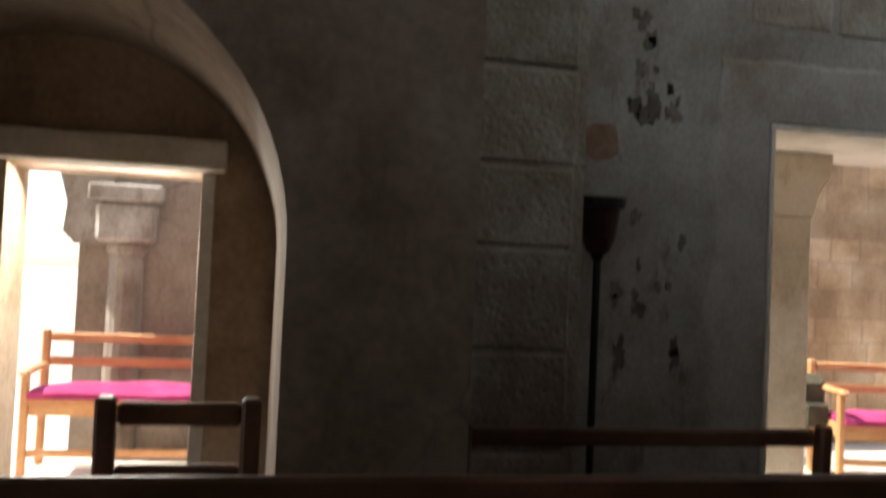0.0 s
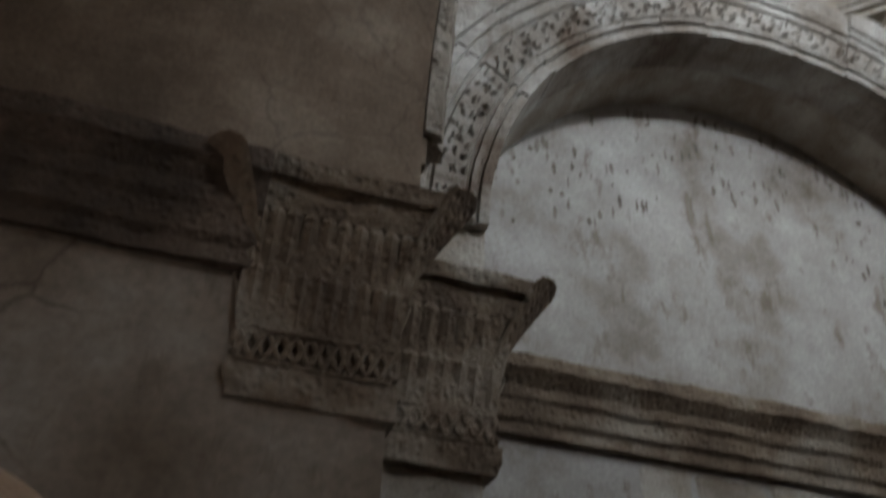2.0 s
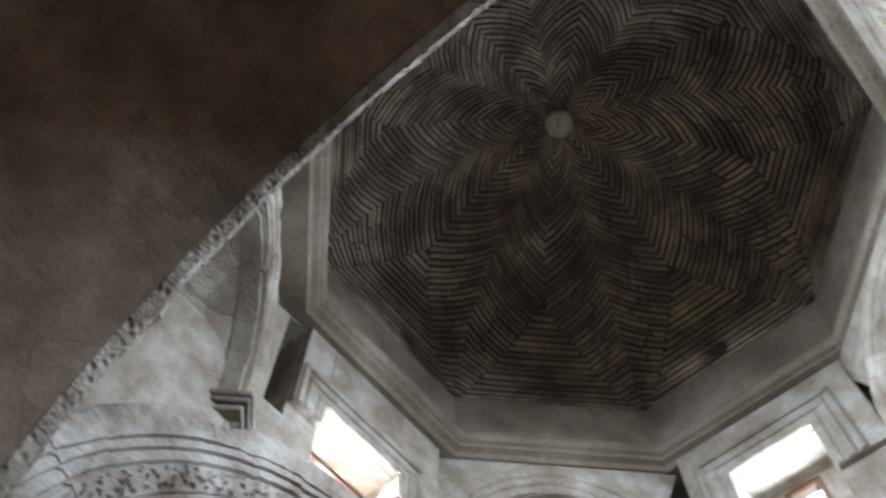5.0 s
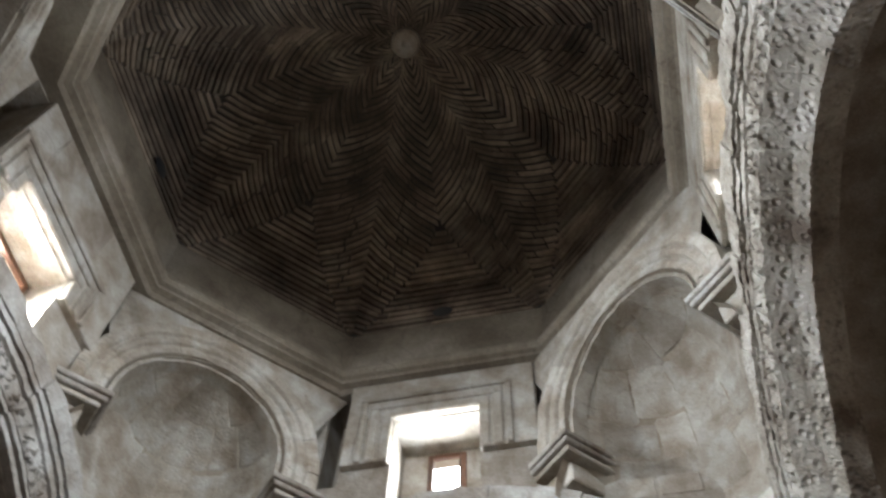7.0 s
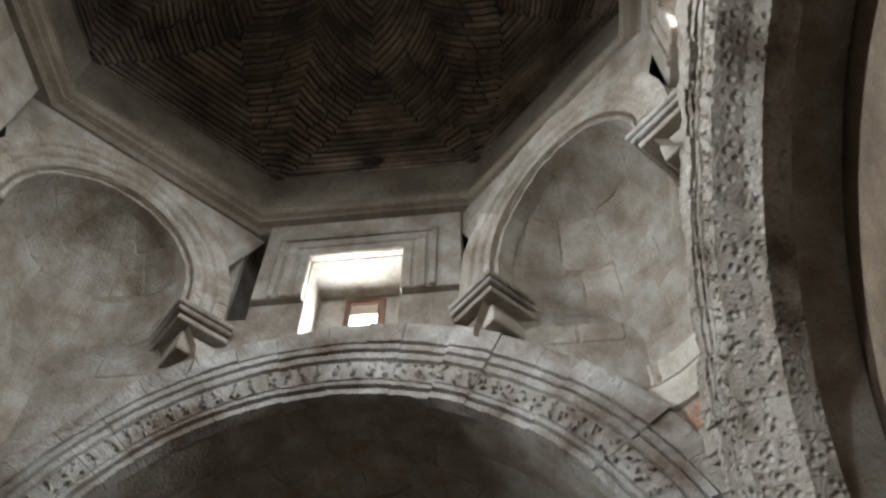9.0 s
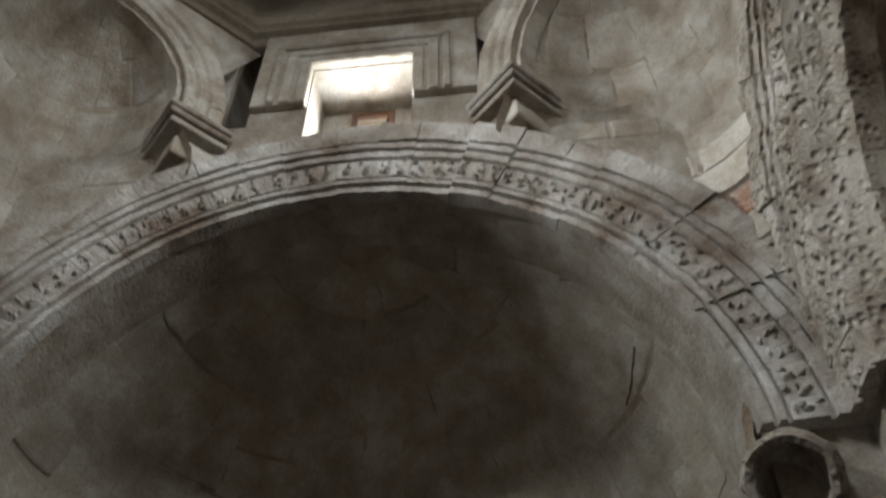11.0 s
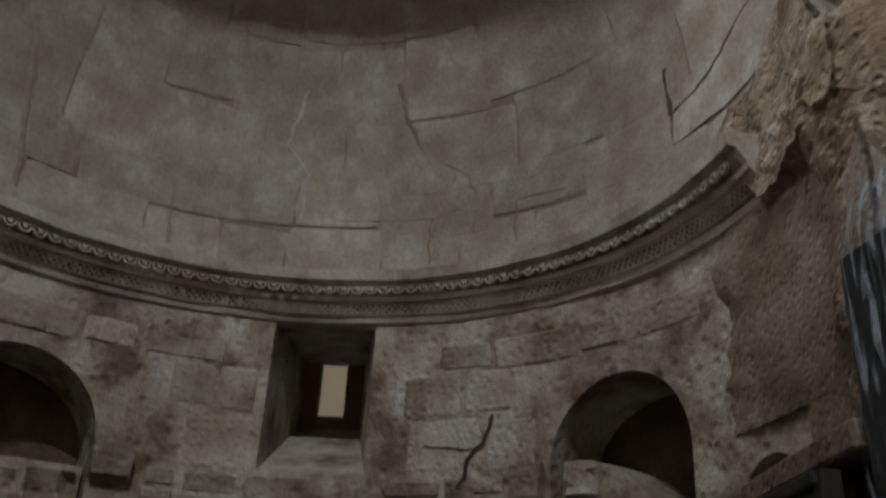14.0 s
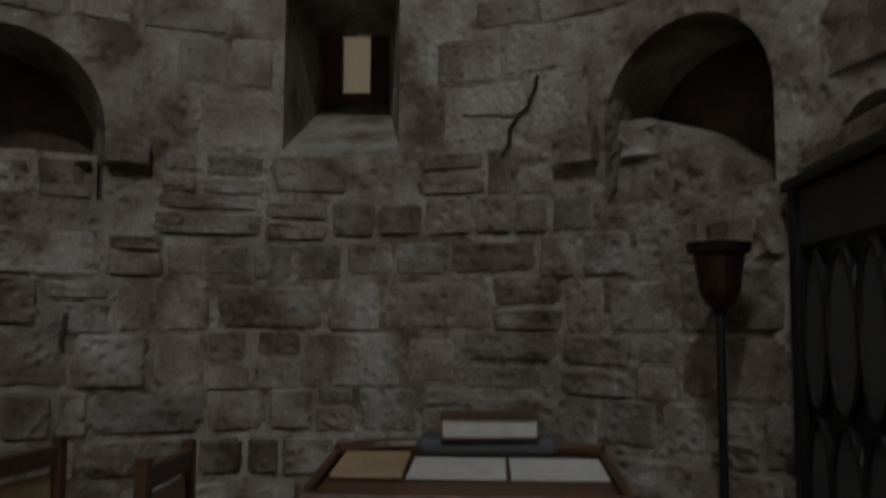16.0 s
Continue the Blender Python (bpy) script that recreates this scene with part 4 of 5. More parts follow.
wood_bench("dark wooden pew with railed back", (-1.90, 2.30, 0), 180, 1.30, OAK, None, "pews", 1.11)
wood_bench("dark wooden chair-wide pew with railed back", (-3.40, 1.92, 0), 180, 0.36, OAK, None, "pews", 1.23)
wood_bench("long dark wooden pew with railed back", (-2.75, 1.25, 0), 180, 2.9, OAK, None, "pews", 1.19)


def candle_stand(at, h, label, k=0.72):
    ob = root("candle_stand", label, "candle stand", "candle stands", "", at)
    bm = bmesh.new()
    lathe(bm, [(0.2, 0), (0.2, 0.015), (0.06, 0.05), (0.02, 0.08), (0.016, 0.1), (0.016, h - 0.26), (0.03, h - 0.24), (0.02, h - 0.22)])
    part("pole", bm, IRON, ob)
    bm = bmesh.new()
    lathe(bm, [(0.02, h - 0.24), (0.07 * k, h - 0.22), (0.10 * k, h - 0.17), (0.125 * k, h - 0.04), (0.12 * k, h - 0.04), (0.09 * k, h - 0.16), (0.02, h - 0.2)])
    bowl = part("bowl", bm, COPPER, ob, "reddish copper bowl")
    bm = bmesh.new()
    lathe(bm, [(0.02, h - 0.035), (0.15 * k, h - 0.035), (0.16 * k, h), (0.15 * k, h), (0.14 * k, h - 0.02), (0.02, h - 0.02)])
    part("tray", bm, IRON, bowl, "dark candle tray")
    return ob


candle_stand((-1.82, 2.98, 0), 1.95, "tall iron candle stand with a copper bowl by the wall")
candle_stand((3.8, -1.56, 0), 1.86, "tall iron candle stand with a copper bowl in the apse")


LT = pose(2.76, -0.69, 1.208, 0, 0, -90) @ pose(0, 0, 0, 4)


def lectern():
    ob = root("lectern", "reddish dark wooden lectern with a rimmed, nearly level top", "lectern", "", "", (2.76, -0.69, 0), -90)
    part("post", box((-0.05, -0.05, 0.06), (0.05, 0.05, 1.165), 0.01), OAK, ob)
    part("base", box((-0.25, -0.2, 0), (0.25, 0.2, 0.06), 0.01), OAK, ob)
    m = pose(0, 0, 1.208, 4)
    top = part("top", box((-0.35, -0.28, -0.02), (0.35, 0.28, 0.0), 0.006, m), OAK, ob)
    part("front_board", box((-0.34, -0.284, -0.16), (0.34, -0.262, -0.022), 0.006, m), TAN, top, "pale varnished front board")
    part("rim", box((-0.35, -0.28, 0.001), (0.35, -0.235, 0.022), 0.008, m), OAK, top)
    for sx in (-1, 1):
        part("rim", box((sx * 0.341 - 0.01, -0.26, 0.001), (sx * 0.341 + 0.01, 0.20, 0.024), 0.006, m), OAK, top)
    bm = bmesh.new()
    tube(bm, [m @ Vector((x, 0.20 + 0.07 * (1 - (abs(x) / 0.342) ** 4), 0.014)) for x in np.linspace(-0.342, 0.342, 17)], 0.021, 8)
    part("rim", bm, OAK, top, "curved back rim")
    return ob


lectern()


def book(label, m, w, d, h, cover, mat_pages):
    ob = root("book", label, "book", "books on the lectern")
    ob.matrix_world = m
    part("page_block", box((-w / 2 + 0.006, -d / 2 + 0.006, 0.004), (w / 2 - 0.006, d / 2 - 0.004, h - 0.004), 0.002), mat_pages, ob, "pale paper pages")
    part("cover", box((-w / 2, -d / 2, h - 0.004), (w / 2, d / 2, h), 0.001), cover, ob)
    part("cover", box((-w / 2, -d / 2, 0.0), (w / 2, d / 2, 0.004), 0.001), cover, ob)
    return ob


board = root("board", "thin tan wooden board lying on the lectern", "board", "", "")
board.matrix_world = LT @ pose(-0.235, 0.04, 0.002)
part("panel", box((-0.085, -0.10, 0), (0.085, 0.16, 0.012), 0.003), TAN, board)
papers = root("papers", "loose white sheets of paper spread on the lectern", "papers", "", "")
papers.matrix_world = LT @ pose(0.09, 0.03, 0.002)
for x, w in ((-0.115, 0.23), (0.122, 0.225)):
    part("sheet", box((x - w / 2, -0.09, 0), (x + w / 2, 0.13, 0.006), 0.001, pose(0, 0, 0, 0, 0, random.uniform(-2, 2))), PAPER, papers)
cloth = root("folder", "dark grey cloth folder at the back of the lectern", "folder", "", "")
cloth.matrix_world = LT @ pose(0.045, 0.205, 0.009)
part("body", box((-0.18, -0.05, 0), (0.18, 0.05, 0.045), 0.015), PLATE, cloth)
book("thick white-paged book with a reddish brown cover on the lectern", LT @ pose(0.05, 0.205, 0.055, 0, 0, 2), 0.25, 0.12, 0.055, OAK, PAPER)


def chair(label, at, rz):
    ob = root("chair", label, "chair", "chairs in the apse", "", at, rz)
    for sx in (-1, 1):
        part("back_leg", box((sx * 0.2 - 0.02, 0.18, 0), (sx * 0.2 + 0.02, 0.22, 1.21), 0.006), OAK, ob)
        part("front_leg", box((sx * 0.2 - 0.02, -0.22, 0), (sx * 0.2 + 0.02, -0.18, 0.45), 0.006), OAK, ob)
    for z in (1.12, 0.76):
        part("back_rail", box((-0.18, 0.185, z), (0.18, 0.215, z + 0.06), 0.005), OAK, ob)
    part("back_panel", box((-0.16, 0.195, 0.84), (0.16, 0.205, 1.10), 0.002), TAN, ob, "pale back panel")
    part("seat", box((-0.22, -0.23, 0.452), (0.22, 0.178, 0.49), 0.01), OAK, ob)
    return ob


chair("dark wooden chair with a pale back panel", (3.20, 0.45, 0), -8)
chair("dark wooden chair with a pale back panel", (3.19, -0.02, 0), 2)


# ---- iron gate by the apse's south flank ----
def iron_gate():
    ob = root("gate", "black iron gate with oval grey plates under a sheet panel", "gate", "", "", (0, 0, 0))
    x0, x1, y = 2.62, 3.76, -1.83
    for x in (x0, x1):
        part("post", box((x - 0.03, y - 0.03, 0), (x + 0.03, y + 0.03, 2.08), 0.006), IRON, ob)
    part("top_rail", box((x0, y - 0.035, 2.04), (x1 + 0.06, y + 0.045, 2.08), 0.006), IRON, ob)
    part("sheet_panel", box((x0 + 0.03, y - 0.01, 1.84), (x1 - 0.03, y + 0.012, 2.038), 0.003), PANEL, ob)
    part("backing", box((x0 + 0.03, y - 0.03, 0.08), (x1 - 0.03, y - 0.012, 1.838), 0.002), BLACK, ob)
    part("bottom_rail", box((x0, y - 0.03, 0.04), (x1, y + 0.03, 0.08), 0.004), IRON, ob)
    n = 5
    for i in range(n):
        cx = x1 - 0.14 - i * (x1 - x0 - 0.24) / (n - 1) * 0.98
        for cz, hz in ((1.55, 0.26), (1.0, 0.26), (0.45, 0.26)):
            wx = 0.095 if i % 2 == 0 else 0.115
            bm = bmesh.new()
            rim = [Vector((cx + wx * math.cos(a), y + 0.004, cz + hz * math.sin(a))) for a in np.linspace(0, 2 * math.pi, 28, endpoint=False)]
            lo = [bm.verts.new(p + Vector((0, -0.014, 0))) for p in rim]
            hi = [bm.verts.new(p) for p in rim]
            bm.faces.new(hi)
            for k in range(28):
                bm.faces.new((lo[k], lo[(k + 1) % 28], hi[(k + 1) % 28], hi[k]))
            plate = part("oval_plate", fix(bm), PLATE, ob, "grey oval plate")
            bm = bmesh.new()
            tube(bm, rim + [rim[0]], 0.012, 6)
            part("oval_ring", bm, IRON, plate, "black iron ring")
    return ob


iron_gate()
tagged(part("beam", box((2.5, -2.05, 2.115), (3.86, -1.86, 2.20), 0.01), SOOTSHADE), "stone lintel beam over the iron gate", "beam")

# ---- wrapped black loudspeaker by the south-east pier ----
PLASTIC = bpy.data.materials.new("clear plastic film")
PLASTIC.use_nodes = True
pb = PLASTIC.node_tree.nodes["Principled BSDF"]
pb.inputs["Base Color"].default_value = (0.42, 0.47, 0.54, 1)
pb.inputs["Roughness"].default_value = 0.18
pn, plk = PLASTIC.node_tree.nodes, PLASTIC.node_tree.links
# Noise-streaked alpha over a bluish base paints the film's highlights
pg, pm, pt, pr3 = pn.new("ShaderNodeNewGeometry"), pn.new("ShaderNodeMapping"), pn.new("ShaderNodeTexNoise"), pn.new("ShaderNodeMapRange")
pm.inputs["Scale"].default_value, pt.inputs["Scale"].default_value, pt.inputs["Detail"].default_value = (1, 1, 0.12), 38, 3
pr3.inputs["From Min"].default_value, pr3.inputs["From Max"].default_value, pr3.inputs["To Max"].default_value = 0.52, 0.66, 0.6
plk.new(pg.outputs["Position"], pm.inputs["Vector"]), plk.new(pm.outputs[0], pt.inputs["Vector"])
plk.new(pt.outputs["Fac"], pr3.inputs["Value"]), plk.new(pr3.outputs[0], pb.inputs["Alpha"])
sp = root("loudspeaker", "black column loudspeaker wrapped in clear plastic film", "loudspeaker", "", "", (2.22, -1.98, 0), 10)
cabinet = part("body", box((-0.20, -0.10, 1.95), (0.20, 0.10, 2.62), 0.01), BLACK, sp)
part("pole", lathe(bmesh.new(), [(0.018, 0), (0.018, 1.95), (0.01, 1.95)], seg=10), IRON, sp)
part("foot", lathe(bmesh.new(), [(0.2, 0), (0.2, 0.02), (0.02, 0.05)], seg=20), IRON, sp)
bm = bmesh.new()
rings = []
for z, k in ((1.96, 1.05), (2.2, 1.10), (2.45, 1.06), (2.62, 1.08), (2.74, 0.85), (2.84, 0.55), (2.90, 0.25), (2.95, 0.4)):
    ring = []
    for a in np.linspace(0, 2 * math.pi, 48, endpoint=False):
        w = 1 + 0.09 * noise.noise(Vector((math.cos(a) * 5, math.sin(a) * 5, z * 1.5))) + 0.04 * math.sin(17 * a)
        c, q = math.cos(a), math.sin(a)
        e = max(abs(c), abs(q)) ** 0.8
        ring.append(Vector((0.205 * k * w * c / e, 0.108 * k * w * q / e, z)))
    rings.append(ring)
sweep(bm, rings, caps=False)
part("plastic_film", fix(bm), PLASTIC, cabinet, "crumpled clear plastic film tied at the top")

# ---- things outside ----
bag = root("backpack", "dark olive backpack hung on the bench end", "backpack", "", "", (0.86, 5.44, -0.02))
OLIVE = material("olive cloth", (0.07, 0.065, 0.04), (0.04, 0.038, 0.025), (0.1, 0.095, 0.06), rough=0.9, bump=0.3, scale=4)
sack = part("body", box((-0.13, -0.16, 0.62), (0.13, 0.06, 1.02), 0.06), OLIVE, bag)
part("pocket", box((-0.10, -0.21, 0.64), (0.10, -0.155, 0.82), 0.02), OLIVE, sack)
for sx in (-1, 1):
    bm = bmesh.new()
    tube(bm, [(sx * 0.07, 0.05, 1.0), (sx * 0.08, 0.10, 1.05), (sx * 0.08, 0.11, 0.85), (sx * 0.08, 0.06, 0.66)], 0.012)
    part("strap", bm, OLIVE, sack)
pil = root("pillar", "pale stone door pillar with an impost, in daylight", "pillar", "", "structure", (-0.12, 4.35, 0))
part("shaft", box((-0.22, -0.10, 0.25), (0.20, 0.14, 2.06), 0.012), OCHREPALE, pil)
bm = bmesh.new()
sweep(bm, [[Vector((-0.22, -0.11, z)), Vector((x, -0.11, z)), Vector((x, 0.15, z)), Vector((-0.22, 0.15, z))] for x, z in ((0.205, 2.062), (0.21, 2.10), (0.225, 2.17), (0.26, 2.25), (0.31, 2.31), (0.325, 2.33), (0.325, 2.449))])
part("capital", fix(bm), OCHREPALE, pil, "pale moulded capital under the porch soffit")
# Soffit's brightness is put into its white colour
tagged(part("porch_soffit", box((-0.95, 3.662, 2.45), (0.9, 4.56, 2.60), 0.01), LITWHITE), "porch lintel outside the doorway, whitened to look lit", "porch", kind="structure")
col = root("column", "weathered engaged column with a block capital on the courtyard pier", "column", "", "structure", (-4.10, 5.99, 0))
part("shaft", lathe(bmesh.new(), [(0.13, 0.25), (0.125, 0.9), (0.115, 1.66)], seg=16), STONE, col)
part("necking", lathe(bmesh.new(), [(0.12, 1.66), (0.14, 1.68), (0.14, 1.72), (0.12, 1.74)], seg=16), STONE, col)
part("capital", box((-0.2, -0.17, 1.74), (0.2, 0.02, 2.02), 0.03), CARVED, col, "worn block capital")
part("abacus", box((-0.25, -0.2, 2.02), (0.24, 0.02, 2.14), 0.015), CARVED, col)
bm = bmesh.new()
sweep(bm, [[Vector((x, 5.92, z)), Vector((-4.2, 5.92, z)), Vector((-4.2, 6.02, z)), Vector((x, 6.02, z))] for x, z in ((-4.44, 1.72), (-4.52, 1.80), (-4.5, 2.0), (-4.56, 2.22), (-4.44, 2.3))])
tagged(part("corbel", fix(bm), STONE), "weathered stone corbel on the courtyard wall", "corbel", kind="structure")
tagged(part("lintel", box((-4.6, 3.20, 1.985), (-3.36, 3.296, 2.11), 0.01), LITWHITE), "pale stone door lintel, whitened to look lit", "lintel", kind="structure")
# White colour stands in for sun on the jamb's edge
tagged(part("door_jamb", box((-3.462, 3.282, 0), (-3.405, 3.66, 1.975), 0.004), PAPER), "white strip for the sunlit edge of the door jamb", "door jamb", kind="structure")

# Linings coloured white for the light that falls in the reveal
tagged(part("door_soffit", box((DOOR_R[0], 3.24, 2.37), (DOOR_R[1], 3.66, 2.396), 0.004), LITWHITE), "doorway soffit, whitened to look lit", "door soffit", kind="structure")
tagged(part("door_jamb", box((DOOR_R[0] + 0.004, 3.24, 0.014), (DOOR_R[0] + 0.03, 3.66, 2.368), 0.004), LITWHITE), "doorway jamb, whitened to look lit", "door jamb", kind="structure")

# ---- stones ----
def stone_patch(mapper, u0, u1, v0, v1, proud, round_=0.25, rough=0.35, rim=0.10, sink=0.006, jagged=0.05):
    """A block face over (u, v), standing proud of its bed by about the given metres; mapper(u, v, d)."""
    bm = bmesh.new()
    f = (0.0, rim, 0.37, 0.63, 1 - rim, 1.0)
    seed = Vector((random.uniform(0, 90), random.uniform(0, 90), 0))
    rows = []
    for i, b in enumerate(f):
        row = []
        for j, a in enumerate(f):
            edge = i in (0, 5) or j in (0, 5)
            ca, cb = a, b
            if i in (0, 5) and j in (0, 5):
                ca, cb = 0.5 + (a - 0.5) * (1 - round_), 0.5 + (b - 0.5) * (1 - round_)
            w = noise.noise(seed + Vector((a * 2.2, b * 2.2, 0))) + 0.7 * noise.noise(seed + Vector((a * 6, b * 6, 3)))
            jog = jagged * noise.noise(seed + Vector((7 + a * 3, b * 3, 5))) if edge else 0
            d = -sink if edge else proud * (1 + rough * w)
            row.append(mapper(u0 + (u1 - u0) * (ca + jog), v0 + (v1 - v0) * (cb + jog), d))
        rows.append(row)
    sheet(bm, rows)
    return fix(bm)


def on_apse(u, v, d):
    return Vector((*apse_xy(u, AR - d), v))


random.seed(4)
levels = [0.62, 0.83, 1.03, 1.26, 1.53, 1.79, 1.99, 2.19, 2.43, 2.74, 3.0, 3.16]


def lay(a, b, lo, hi, upper):
    """One stone, or two or three smaller ones in its place; none over an opening."""
    if not upper and b - a > 0.16 and random.random() < 0.35:
        c = a + (b - a) * random.uniform(0.35, 0.65)
        lay(a, c - 0.005, lo, hi, upper), lay(c + 0.005, b, lo, hi, upper)
        return
    if not upper and hi - lo > 0.19 and random.random() < 0.3:
        c = lo + (hi - lo) * random.uniform(0.4, 0.65)
        lay(a, b, lo, c - 0.008, True), lay(a + 0.004, b - 0.004, c + 0.008, hi, True)
        return
    hits = [apse_holes(q) for q in np.linspace(a - 0.008, b + 0.008, 9)]
    if any(h and h[0] < hi + 0.01 and h[1] > lo - 0.01 for h in hits) or b - a < 0.035:
        return
    proud = random.uniform(0.004, 0.024) if lo < 2.4 else random.uniform(0.003, 0.014)
    part("stone", stone_patch(on_apse, a, b, lo, hi, proud, random.uniform(0.25, 0.6), 0.8, 0.1, 0.005, 0.09 if lo < 2.4 else 0.05), RUBBLE if lo < 2.4 else ASHLAR, apse_wall)


for v0, v1 in zip(levels, levels[1:]):
    u = -1.18 + random.uniform(0, 0.1)
    while u < 1.18:
        u1 = min(u + random.uniform(0.2, 0.56) / AR, 1.2)
        gap = random.uniform(0.004, 0.022) if v0 < 2.4 else 0.006
        lay(u + gap / AR / 2, u1 - gap / AR / 2, v0 + gap / 2 + random.uniform(-0.02, 0.02), v1 - gap / 2 - random.uniform(-0.02, 0.02), v0 > 2.4)
        u = u1


def on_vault(u, v, d):
    """u: angle, v: metres up the half dome's curve from the cornice."""
    r = AR + 0.004 - d
    if v < 0.47:
        return Vector((*apse_xy(u, r), 3.56 + v))
    b = min((v - 0.47) / (AR + 0.004), math.pi / 2)
    if abs(u) <= math.pi / 2:
        return Vector((AC + r * math.cos(u) * math.cos(b), r * math.sin(u) * math.cos(b), 4.03 + (r + 0.02) * math.sin(b)))
    return Vector((AC - (abs(u) - math.pi / 2) * AR, math.copysign(r * math.cos(b), u), 4.03 + (r + 0.02) * math.sin(b)))


v = 0.0
while v < 3.4:
    h = random.uniform(0.28, 0.5)
    v1 = min(v + h, 3.55)
    b = max(v - 0.47, 0) / (AR + 0.004)
    k = max(math.cos(min(b, 1.45)), 0.12)
    u = -END
    while u < END - 0.01:
        u1 = min(u + random.uniform(0.36, 0.72) / AR / k, END)
        if END - u1 < 0.12:
            u1 = END
        g = 0.005
        dv = random.uniform(-0.05, 0.05) if v > 0.1 else 0
        part("stone", stone_patch(on_vault, u + g / 2 / AR / k, u1 - g / 2 / AR / k, v + g / 2 + dv, v1 - g / 2 + dv + random.uniform(-0.01, 0.05), random.uniform(0.0005, 0.004), 0.04, 0.8, 0.03, -0.0002 if v > 0.35 else 0.0005, 0.055), VAULT, apse_vault)
        u = u1
    v = v1

def seam(pts, width, mat, label, lift, mapper=on_vault, owner=apse_vault):
    """A wandering seam over the half dome or the apse wall, along (angle, metres up)."""
    bm = bmesh.new()
    rows = []
    for (u0, v0), (u1, v1) in zip(pts, pts[1:]):
        for f in np.linspace(0, 1, 7)[:-1]:
            u, v = u0 + (u1 - u0) * f, v0 + (v1 - v0) * f
            wob = noise.noise(Vector((u * 23, v * 17, 1)))
            w = width * (0.55 + 0.6 * abs(noise.noise(Vector((u * 31, v * 29, 7)))))
            t = Vector((u1 - u0, v1 - v0)).normalized()
            u, v = u + 0.014 * wob, v + 0.014 * wob
            rows.append([mapper(u + t.y * w * k, v - t.x * w * k, lift - 0.004 if abs(k) == 1 else lift) for k in (-1, -0.4, 0.4, 1)])
    sheet(bm, rows)
    part("seam", fix(bm), mat, owner, label)


for pts, width, mat, label, lift in (
        (((0.13, 1.28), (0.17, 0.9), (0.10, 0.72), (0.11, 0.33)), 0.007, PATCH, "pale mortar squeezed from a joint", 0.012),
        (((-0.18, 1.33), (-0.20, 1.11), (-0.26, 0.87), (-0.40, 0.68), (-0.44, 0.5)), 0.012, JOINT, "brown stained joint", 0.008),
        (((-0.71, 0.44), (-0.55, 0.45), (-0.56, 0.13)), 0.008, JOINT, "brown stained joint", 0.008),
        (((-1.51, 0.76), (-1.33, 0.70), (-1.21, 0.60), (-1.07, 0.55), (-1.08, 0.87)), 0.013, NEARBLACK, "dark open crack", 0.006),
        (((-1.45, 1.71), (-1.32, 1.66), (-1.17, 1.58)), 0.016, NEARBLACK, "dark open crack", 0.006),
        (((0.98, 1.14), (0.93, 0.83), (0.91, 0.49), (0.88, 0.1)), 0.013, JOINT, "brown stained joint", 0.008),
        (((-0.29, 0.42), (-0.29, 0.05)), 0.008, JOINT, "brown stained joint", 0.008),
        (((0.48, 0.5), (0.47, 0.04)), 0.008, JOINT, "brown stained joint", 0.008),
        (((0.0, 0.42), (-0.29, 0.42), (-0.42, 0.5)), 0.007, JOINT, "brown stained joint", 0.008)):
    seam(pts, width, mat, label, lift)
seam(((-0.505, 2.74), (-0.47, 2.58), (-0.44, 2.52), (-0.40, 2.34)), 0.009, NEARBLACK, "dark open crack", 0.022, on_apse, apse_wall)
seam(((-0.47, 2.56), (-0.36, 2.58), (-0.30, 2.6)), 0.006, NEARBLACK, "dark open crack", 0.02, on_apse, apse_wall)
seam(((0.62, 1.62), (0.62, 1.42)), 0.008, NEARBLACK, "dark open crack", 0.03, on_apse, apse_wall)

bm = bmesh.new()
edge = [(-1.15 + 0.05 * noise.noise(Vector((0, z * 3, 0))) + 0.02 * noise.noise(Vector((3, z * 17, 0))), z) for z in np.linspace(0.9, 2.42, 40)]
edge += [(x, 2.70 + 0.05 * noise.noise(Vector((x * 2.5, 0, 3))) + 0.02 * noise.noise(Vector((x * 15, 5, 0)))) for x in np.linspace(-1.12, 1.95, 60)]
inner = [(DOOR_R[0] - 0.002, min(z, 2.398)) for x, z in edge[:40]] + [(max(x, DOOR_R[0] - 0.002), 2.404) for x, z in edge[40:]]
sheet(bm, [[Vector((x, 3.248, z)), Vector((x + 0.02 * (k < 40), 3.243, z - 0.02 * (k >= 40))), Vector((u, 3.243, v))] for k, ((x, z), (u, v)) in enumerate(zip(edge, inner))])
part("plaster_patch", fix(bm), PATCH, bpy.data.objects["wall_tympanum_north"], "paler plaster round the doorway")

# ashlar over the door in the north bay, and the sunlit courtyard wall
def on_north(u, v, d):
    return Vector((u, 3.25 - d, v))


def on_court(u, v, d):
    return Vector((u, 6.6 - d, v))


north_bay = bpy.data.objects["wall_tympanum_north"]
for v0, v1, start in ((2.86, 3.08, -1.0), (3.09, 3.34, -0.95)):
    u = start
    while u < 1.9:
        u1 = u + random.uniform(0.26, 0.5)
        part("stone", stone_patch(on_north, u + 0.006, u1 - 0.006, v0 + random.uniform(-0.015, 0.015), v1 - 0.006, random.uniform(0.004, 0.014), 0.14, 0.9, 0.06, 0.004, 0.09), STONE, north_bay)
        u = u1
z = 0.6
while z < 2.75:
    z1 = min(z + random.uniform(0.26, 0.44), 2.84)
    part("stone", stone_patch(lambda u, v, d: Vector((u, 2.62 - d, v)), -2.575, -2.06, z + 0.004, z1 - 0.004, random.uniform(0.003, 0.010), 0.05, 0.9, 0.04, 0.002, 0.03), STONE, walls["wall_north"])
    z = z1
